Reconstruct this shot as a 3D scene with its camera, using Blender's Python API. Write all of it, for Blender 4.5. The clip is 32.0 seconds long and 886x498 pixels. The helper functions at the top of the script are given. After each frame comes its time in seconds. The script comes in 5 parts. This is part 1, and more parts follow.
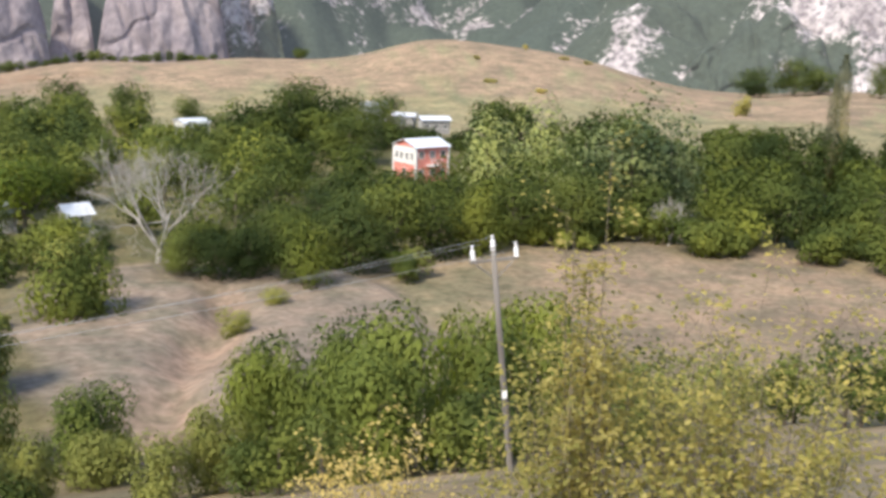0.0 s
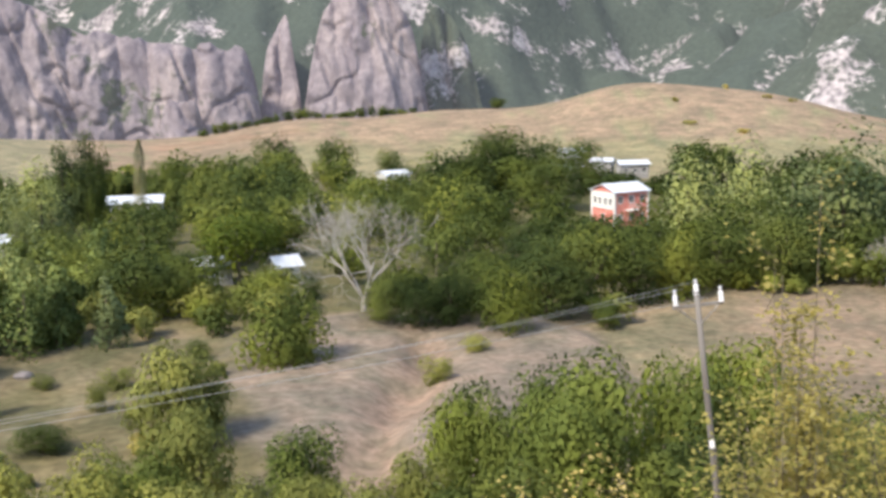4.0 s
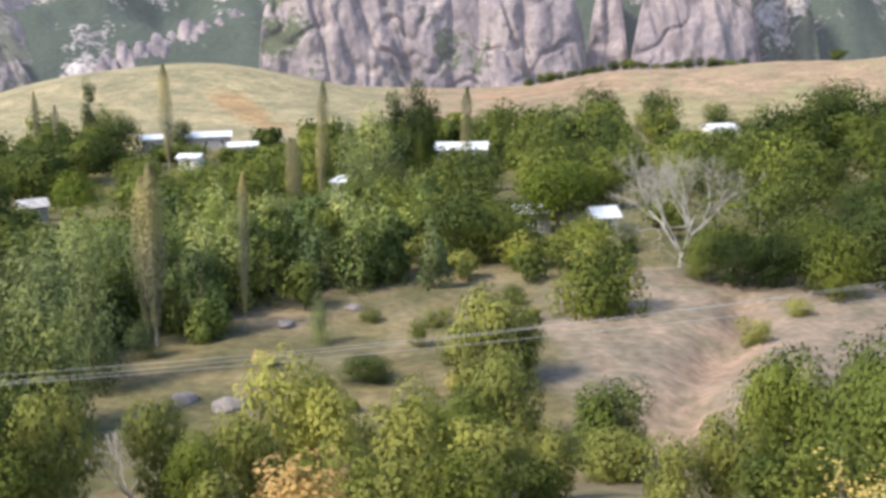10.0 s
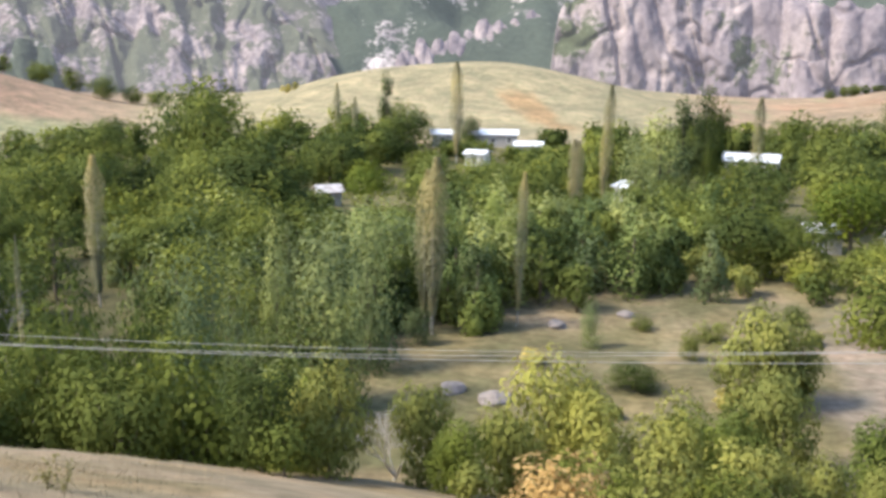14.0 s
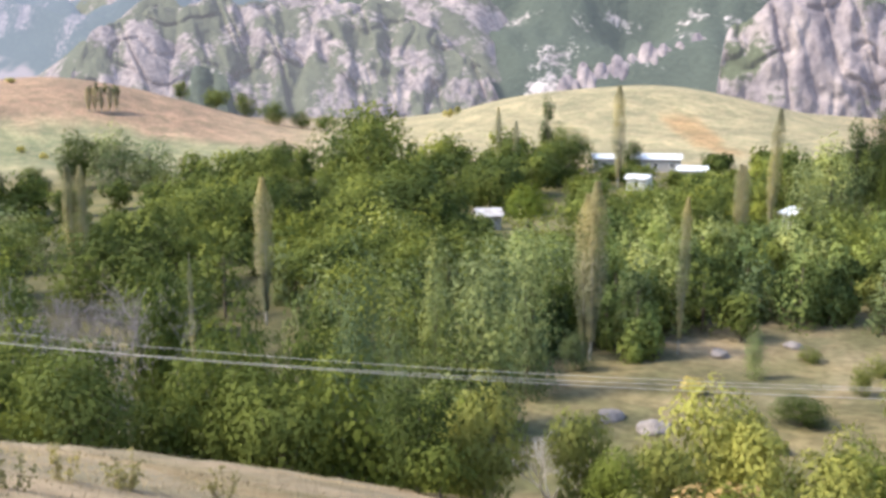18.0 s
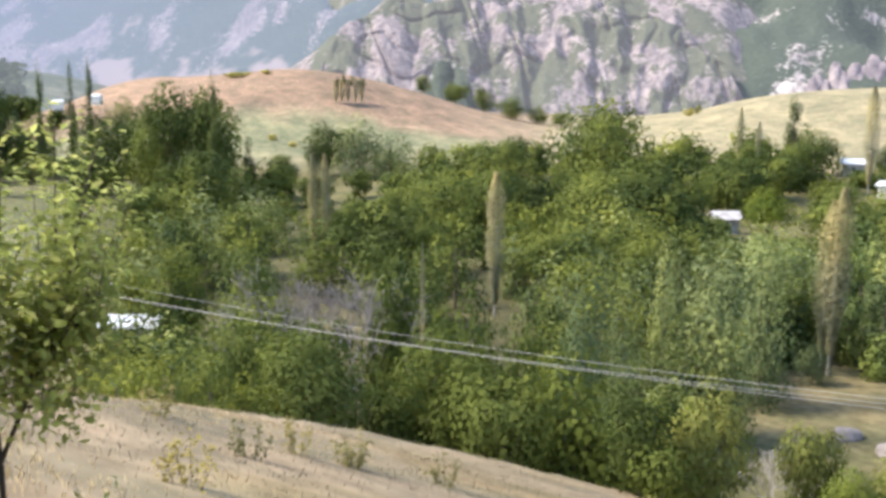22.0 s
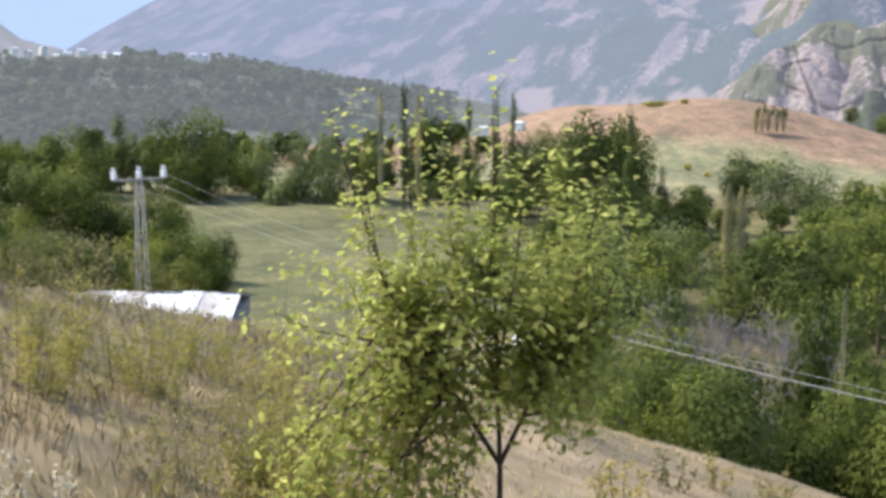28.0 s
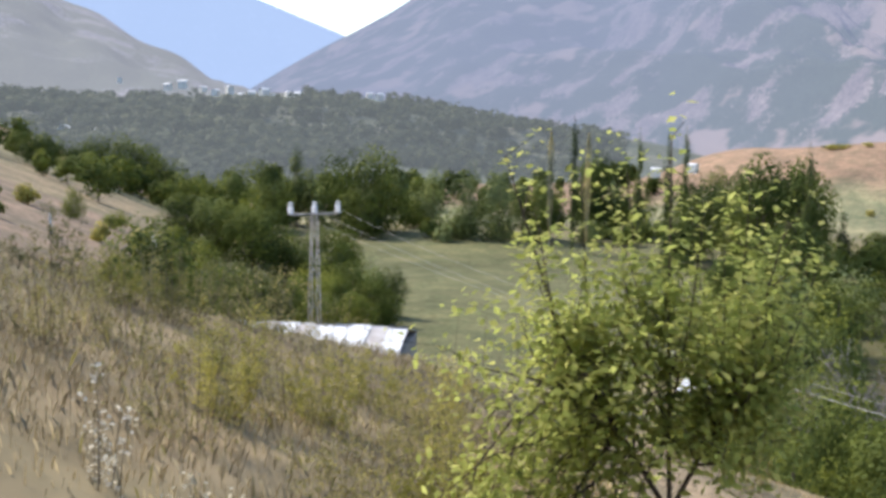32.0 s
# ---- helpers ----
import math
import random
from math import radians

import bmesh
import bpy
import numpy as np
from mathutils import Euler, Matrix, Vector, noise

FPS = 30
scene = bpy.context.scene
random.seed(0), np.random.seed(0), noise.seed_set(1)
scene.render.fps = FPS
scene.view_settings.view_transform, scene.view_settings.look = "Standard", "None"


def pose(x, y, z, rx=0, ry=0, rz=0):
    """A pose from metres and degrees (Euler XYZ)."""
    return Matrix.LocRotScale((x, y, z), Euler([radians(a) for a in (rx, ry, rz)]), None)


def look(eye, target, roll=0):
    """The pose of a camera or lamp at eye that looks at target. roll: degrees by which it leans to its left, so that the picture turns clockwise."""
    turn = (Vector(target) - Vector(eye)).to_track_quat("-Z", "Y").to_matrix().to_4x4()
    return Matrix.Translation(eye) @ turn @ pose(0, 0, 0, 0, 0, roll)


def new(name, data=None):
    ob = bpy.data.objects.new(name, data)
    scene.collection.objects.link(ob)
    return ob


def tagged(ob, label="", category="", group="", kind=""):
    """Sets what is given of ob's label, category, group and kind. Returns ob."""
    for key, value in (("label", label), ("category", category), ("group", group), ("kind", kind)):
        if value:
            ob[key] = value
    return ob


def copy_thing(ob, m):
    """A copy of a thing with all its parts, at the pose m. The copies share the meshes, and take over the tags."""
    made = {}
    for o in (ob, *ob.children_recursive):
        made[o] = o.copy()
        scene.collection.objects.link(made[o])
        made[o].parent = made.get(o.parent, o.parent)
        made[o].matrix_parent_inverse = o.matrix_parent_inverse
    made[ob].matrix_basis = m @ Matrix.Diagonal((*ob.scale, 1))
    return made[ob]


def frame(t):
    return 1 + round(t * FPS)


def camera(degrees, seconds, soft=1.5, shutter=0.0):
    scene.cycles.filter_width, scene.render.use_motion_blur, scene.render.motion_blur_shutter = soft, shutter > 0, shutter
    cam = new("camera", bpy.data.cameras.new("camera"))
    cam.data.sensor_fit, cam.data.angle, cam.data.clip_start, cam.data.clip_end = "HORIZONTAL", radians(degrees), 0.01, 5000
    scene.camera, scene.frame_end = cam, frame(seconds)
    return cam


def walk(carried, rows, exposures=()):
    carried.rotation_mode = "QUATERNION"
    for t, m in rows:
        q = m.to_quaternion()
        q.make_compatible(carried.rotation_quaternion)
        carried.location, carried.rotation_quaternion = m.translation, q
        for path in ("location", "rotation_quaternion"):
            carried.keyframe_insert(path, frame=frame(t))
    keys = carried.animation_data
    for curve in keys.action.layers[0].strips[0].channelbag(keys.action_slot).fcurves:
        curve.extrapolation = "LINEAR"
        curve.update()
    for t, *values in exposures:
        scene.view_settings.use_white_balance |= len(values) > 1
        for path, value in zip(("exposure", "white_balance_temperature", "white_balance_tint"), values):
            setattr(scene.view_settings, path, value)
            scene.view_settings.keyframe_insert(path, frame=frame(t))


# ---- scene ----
cam = camera(43.40, 32.0, soft=3.45)
# seconds, place, turn
PATH = [
    (0.0, 0.077, 0.433, 0, 78.25, -1.75, 0.00),
    (0.5, 0.077, 0.433, 0, 78.24, -0.41, 1.81),
    (1.0, 0.077, 0.433, 0, 79.18, 0.24, 3.67),
    (1.5, 0.077, 0.433, 0, 79.29, -0.32, 5.09),
    (2.0, 0.077, 0.433, 0, 78.81, -1.50, 6.62),
    (2.5, 0.077, 0.433, 0, 78.46, -1.50, 7.93),
    (3.0, 0.077, 0.433, 0, 78.67, -0.42, 8.63),
    (3.5, 0.077, 0.433, 0, 80.58, 0.59, 9.06),
    (5.5, 0.077, 0.433, 0, 80.08, 0.62, 12.58),
    (6.0, 0.077, 0.433, 0, 79.59, 0.41, 13.30),
    (6.5, 0.077, 0.433, 0, 78.98, 0.29, 14.94),
    (7.0, 0.077, 0.433, 0, 78.65, 0.46, 16.64),
    (7.5, 0.077, 0.433, 0, 78.68, 0.65, 18.14),
    (8.0, 0.077, 0.433, 0, 78.79, 0.53, 19.45),
    (8.5, 0.077, 0.433, 0, 78.69, -0.01, 21.04),
    (9.0, 0.077, 0.433, 0, 78.50, -0.38, 22.84),
    (9.5, 0.077, 0.433, 0, 78.34, 0.62, 24.59),
    (10.0, 0.077, 0.433, 0, 78.41, 1.24, 26.35),
    (10.5, 0.077, 0.433, 0, 78.41, 0.80, 28.34),
    (11.0, 0.077, 0.433, 0, 78.27, 1.19, 30.17),
    (11.5, 0.077, 0.433, 0, 78.88, 0.44, 31.79),
    (12.0, 0.077, 0.433, 0, 79.17, 0.50, 32.96),
    (12.5, 0.077, 0.433, 0, 79.10, -0.28, 34.66),
    (13.0, 0.077, 0.433, 0, 79.00, -0.88, 36.63),
    (13.5, 0.077, 0.433, 0, 78.91, -0.88, 39.15),
    (14.0, 0.077, 0.433, 0, 78.65, -0.39, 41.12),
    (14.5, 0.077, 0.433, 0, 78.32, -0.25, 41.59),
    (15.0, 0.077, 0.433, 0, 78.07, -0.61, 42.61),
    (15.5, 0.077, 0.433, 0, 78.17, -1.30, 44.28),
    (17.5, 0.077, 0.433, 0, 79.47, 0.23, 48.49),
    (18.0, 0.077, 0.433, 0, 79.87, 0.23, 49.32),
    (18.5, 0.077, 0.433, 0, 79.99, 0.35, 50.36),
    (19.0, 0.077, 0.433, 0, 80.07, 0.35, 51.76),
    (19.5, 0.077, 0.433, 0, 80.23, 0.45, 53.24),
    (20.0, 0.077, 0.433, 0, 80.17, 0.57, 54.94),
    (20.5, 0.077, 0.433, 0, 79.99, 0.81, 56.58),
    (21.0, 0.077, 0.433, 0, 79.77, 0.46, 58.29),
    (21.5, 0.077, 0.433, 0, 79.71, 0.20, 59.97),
    (22.0, 0.077, 0.433, 0, 79.67, -0.36, 61.44),
    (22.5, 0.073, 0.414, 0, 79.95, -0.23, 62.37),
    (23.0, 0.063, 0.355, 0, 80.21, 0.14, 63.01),
    (23.5, 0.062, 0.350, 0, 80.05, -0.88, 65.24),
    (24.0, 0.061, 0.345, 0, 79.53, -0.37, 68.37),
    (24.5, 0.056, 0.315, 0, 79.49, 0.33, 70.24),
    (25.0, 0.040, 0.227, 0, 79.60, 0.84, 72.06),
    (25.5, 0.028, 0.158, 0, 80.01, 0.52, 73.66),
    (26.0, 0.019, 0.108, 0, 80.46, 0.02, 76.06),
    (26.5, 0.012, 0.069, 0, 80.74, 0.07, 78.29),
    (28.5, 0.003, 0.020, 0, 80.99, -0.47, 83.56),
    (29.0, 0.002, 0.013, 0, 80.99, -0.62, 84.82),
    (29.5, 0.001, 0.007, 0, 81.22, -0.58, 86.07),
    (30.0, 0.000, 0.000, 0, 81.52, -0.76, 87.25),
    (30.5, 0.000, 0.000, 0, 81.95, -0.56, 88.31),
    (31.0, 0.000, 0.000, 0, 82.45, -0.62, 89.29),
    (31.5, 0.000, 0.000, 0, 82.83, -0.55, 90.36),
    (32.0, 0.000, 0.000, 0, 82.97, -0.68, 91.15),
]
# the clip's camera opens up as it turns to the shadier side
walk(cam, [(r[0], pose(*r[1:])) for r in PATH], [(0, 0.9), (6, 0.95), (11, 1.12), (15, 1.34), (19, 1.42), (25, 1.5), (29, 1.1), (32, 1.02)])

# ---- light ----
SUN_AZ, SUN_EL = 148.0, 46.0          # degrees left of +y, and above the horizon
world = bpy.data.worlds.new("sky")
scene.world = world
world.use_nodes = True
wt = world.node_tree
sky = wt.nodes.new("ShaderNodeTexSky")
sky.sky_type, sky.sun_disc = "NISHITA", False
sky.sun_elevation, sky.sun_rotation = radians(SUN_EL), radians(-SUN_AZ)
sky.dust_density, sky.air_density, sky.ozone_density = 1.5, 1.0, 1.5
wt.nodes["Background"].inputs["Strength"].default_value = 0.15
wt.links.new(sky.outputs[0], wt.nodes["Background"].inputs["Color"])
sun_data = bpy.data.lights.new("sun", "SUN")
sun_data.energy, sun_data.angle, sun_data.color = 2.7, radians(9), (1.0, 0.9, 0.75)
sun = new("sun", sun_data)
sun.matrix_world = look((-math.sin(radians(SUN_AZ)) * 100, math.cos(radians(SUN_AZ)) * 100, 100 * math.tan(radians(SUN_EL))), (0, 0, 0))

# ---- materials ----


def material(name):
    m = bpy.data.materials.new(name)
    m.use_nodes = True
    t = m.node_tree
    b = t.nodes["Principled BSDF"]
    b.inputs["Specular IOR Level"].default_value = 0.25
    b.inputs["Roughness"].default_value = 0.9
    return m, t, b


def node(t, kind, **values):
    n = t.nodes.new(kind)
    for key, value in values.items():
        n.inputs[key.replace("_", " ")].default_value = value
    return n


def noise_node(t, scale, detail=4.0, stretch=None, space="Object"):
    n = node(t, "ShaderNodeTexNoise", Scale=scale, Detail=detail)
    if space == "World":
        src = t.nodes.new("ShaderNodeNewGeometry").outputs["Position"]
    else:
        src = t.nodes.new("ShaderNodeTexCoord").outputs["Object"]
    if stretch:
        mp = t.nodes.new("ShaderNodeMapping")
        mp.inputs["Scale"].default_value = stretch
        t.links.new(src, mp.inputs["Vector"])
        src = mp.outputs[0]
    t.links.new(src, n.inputs["Vector"])
    return n


def ramp(t, fac, stops):
    r = t.nodes.new("ShaderNodeValToRGB")
    while len(r.color_ramp.elements) < len(stops):
        r.color_ramp.elements.new(0.5)
    for e, (p, c) in zip(r.color_ramp.elements, stops):
        e.position, e.color = p, (*c, 1) if len(c) == 3 else c
    t.links.new(fac, r.inputs["Fac"])
    return r.outputs["Color"]


def mix(t, fac, a, b, mode="MIX"):
    m = t.nodes.new("ShaderNodeMix")
    m.data_type, m.blend_type = "RGBA", mode
    for i, v in ((0, fac), (6, a), (7, b)):
        if isinstance(v, (int, float)):
            m.inputs[i].default_value = v
        elif isinstance(v, tuple):
            m.inputs[i].default_value = (*v, 1)
        else:
            t.links.new(v, m.inputs[i])
    return m.outputs[2]


def bump(t, b, height, strength, distance):
    n = node(t, "ShaderNodeBump", Strength=strength, Distance=distance)
    t.links.new(height, n.inputs["Height"])
    t.links.new(n.outputs[0], b.inputs["Normal"])


def leaf_material(name, dark, mid, light, glow=0.35, haze=None, vary=1.0):
    """Leaves: three tones, one by one and tree by tree, with light that shines through them. Far leaves get haze
    painted on as emission.
    """
    m, t, b = material(name)
    geo = t.nodes.new("ShaderNodeNewGeometry")
    tone = ramp(t, geo.outputs["Random Per Island"], [(0.0, tuple(0.5 * (p + q) for p, q in zip(dark, mid))), (0.55, mid), (1.0, tuple(0.5 * (p + q) for p, q in zip(light, mid)))])
    info = t.nodes.new("ShaderNodeObjectInfo")
    hsv = t.nodes.new("ShaderNodeHueSaturation")
    va = node(t, "ShaderNodeMapRange", From_Min=0, From_Max=1, To_Min=0.72, To_Max=1.3)
    t.links.new(info.outputs["Random"], va.inputs["Value"])
    hu = node(t, "ShaderNodeMapRange", From_Min=0, From_Max=1, To_Min=0.507, To_Max=0.487)
    t.links.new(info.outputs["Random"], hu.inputs["Value"])
    t.links.new(hu.outputs[0], hsv.inputs["Hue"])
    t.links.new(va.outputs[0], hsv.inputs["Value"])
    t.links.new(tone, hsv.inputs["Color"])
    drift = noise_node(t, 0.12, 2.0, space="World")
    tint = mix(t, 1.0, hsv.outputs[0], ramp(t, drift.outputs["Fac"], [(0.37, tuple(1 - vary * (1 - c) for c in (0.5, 0.58, 0.66))), (0.5, (1.0, 1.0, 1.0)), (0.63, tuple(1 - vary * (1 - c) for c in (1.42, 1.33, 1.1)))]), "MULTIPLY")
    t.links.new(tint, b.inputs["Base Color"])
    b.inputs["Roughness"].default_value = 0.75
    b.inputs["Specular IOR Level"].default_value = 0.12
    tr = t.nodes.new("ShaderNodeBsdfTranslucent")
    t.links.new(tint, tr.inputs["Color"])
    mx = node(t, "ShaderNodeMixShader", Fac=glow)
    t.links.new(b.outputs[0], mx.inputs[1])
    t.links.new(tr.outputs[0], mx.inputs[2])
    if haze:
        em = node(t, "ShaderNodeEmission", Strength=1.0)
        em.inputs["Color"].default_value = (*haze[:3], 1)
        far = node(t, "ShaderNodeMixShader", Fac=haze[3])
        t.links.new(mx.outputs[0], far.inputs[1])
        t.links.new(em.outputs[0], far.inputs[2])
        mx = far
    t.links.new(mx.outputs[0], t.nodes["Material Output"].inputs["Surface"])
    return m


def plain_material(name, color, color2, scale=3.0, rough=0.8, metal=0.0, relief=0.0, stretch=None):
    m, t, b = material(name)
    n = noise_node(t, scale, 6, stretch)
    t.links.new(ramp(t, n.outputs["Fac"], [(0.3, color), (0.7, color2)]), b.inputs["Base Color"])
    b.inputs["Roughness"].default_value, b.inputs["Metallic"].default_value = rough, metal
    if relief:
        bump(t, b, n.outputs["Fac"], 0.6, relief)
    return m


def ground_material():
    m, t, b = material("ground")
    at = t.nodes.new("ShaderNodeAttribute")
    at.attribute_name = "cover"
    big = noise_node(t, 0.09, 6, space="World")
    small = noise_node(t, 1.3, 8, space="World")
    tone = mix(t, 1.0, at.outputs["Color"], ramp(t, big.outputs["Fac"], [(0.3, (0.72, 0.74, 0.72)), (0.7, (1.25, 1.2, 1.12))]), "MULTIPLY")
    tone = mix(t, 1.0, tone, ramp(t, small.outputs["Fac"], [(0.3, (0.7, 0.7, 0.68)), (0.7, (1.25, 1.25, 1.25))]), "MULTIPLY")
    mid = noise_node(t, 0.3, 7, space="World")
    tone = mix(t, 1.0, tone, ramp(t, mid.outputs["Fac"], [(0.36, (0.8, 0.84, 0.8)), (0.5, (1.0, 0.98, 0.97)), (0.62, (1.18, 1.1, 1.08))]), "MULTIPLY")
    t.links.new(tone, b.inputs["Base Color"])
    b.inputs["Roughness"].default_value = 0.95
    b.inputs["Specular IOR Level"].default_value = 0.1
    bump(t, b, small.outputs["Fac"], 0.5, 0.1)
    return m


def rock_material(name, dark, mid, light, green, shrubs, haze=None, patch=0.026, fields=None, grain=1.0):
    """Weathered rock with upright streaks; shrubs: how much of it is overgrown. Air haze, where given, is painted on as
    emission.
    """
    m, t, b = material(name)
    big = noise_node(t, patch, 5, space="World")
    streak = noise_node(t, 0.06, 7, (1, 1, 0.22), space="World")
    fine = noise_node(t, 0.3, 8, space="World")
    rock = ramp(t, streak.outputs["Fac"], [(0.32, dark), (0.5, mid), (0.68, light)])
    rock = mix(t, 1.0, rock, ramp(t, fine.outputs["Fac"], [(0.34, tuple(1 - grain * (1 - c) for c in (0.5, 0.48, 0.51))), (0.5, (0.98, 0.96, 0.96)), (0.64, tuple(1 + grain * (c - 1) for c in (1.4, 1.37, 1.34)))]), "MULTIPLY")
    add = t.nodes.new("ShaderNodeMath")
    add.operation = "MULTIPLY_ADD"
    add.inputs[1].default_value = 0.28
    t.links.new(fine.outputs["Fac"], add.inputs[0])
    t.links.new(big.outputs["Fac"], add.inputs[2])
    cover = ramp(t, add.outputs[0], [(shrubs, (1, 1, 1)), (shrubs + 0.07, (0, 0, 0))])
    grass = mix(t, fine.outputs["Fac"], tuple(0.6 * c for c in green), tuple(1.4 * c for c in green))
    tone = mix(t, cover, rock, grass)
    if fields:
        wide = noise_node(t, 0.0065, 4, (1, 1, 2.4), space="World")
        tone = mix(t, ramp(t, wide.outputs["Fac"], [(0.6, (0, 0, 0)), (0.64, (1, 1, 1))]), tone, fields)
    t.links.new(tone, b.inputs["Base Color"])
    b.inputs["Roughness"].default_value = 0.95
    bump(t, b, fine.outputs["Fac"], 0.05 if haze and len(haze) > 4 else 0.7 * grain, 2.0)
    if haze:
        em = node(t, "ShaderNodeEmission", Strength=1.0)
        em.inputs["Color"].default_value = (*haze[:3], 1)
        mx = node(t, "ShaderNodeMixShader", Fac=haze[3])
        # the painted haze thickens with distance from the world origin
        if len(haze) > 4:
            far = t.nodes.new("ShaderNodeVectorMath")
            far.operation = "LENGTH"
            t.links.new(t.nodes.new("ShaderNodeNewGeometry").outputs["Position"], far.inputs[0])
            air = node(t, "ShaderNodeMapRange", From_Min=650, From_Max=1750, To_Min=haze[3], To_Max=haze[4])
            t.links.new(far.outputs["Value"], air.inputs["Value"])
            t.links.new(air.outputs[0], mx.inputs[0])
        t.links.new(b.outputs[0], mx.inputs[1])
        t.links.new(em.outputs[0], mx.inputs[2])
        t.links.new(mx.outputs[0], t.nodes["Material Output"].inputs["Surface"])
    return m


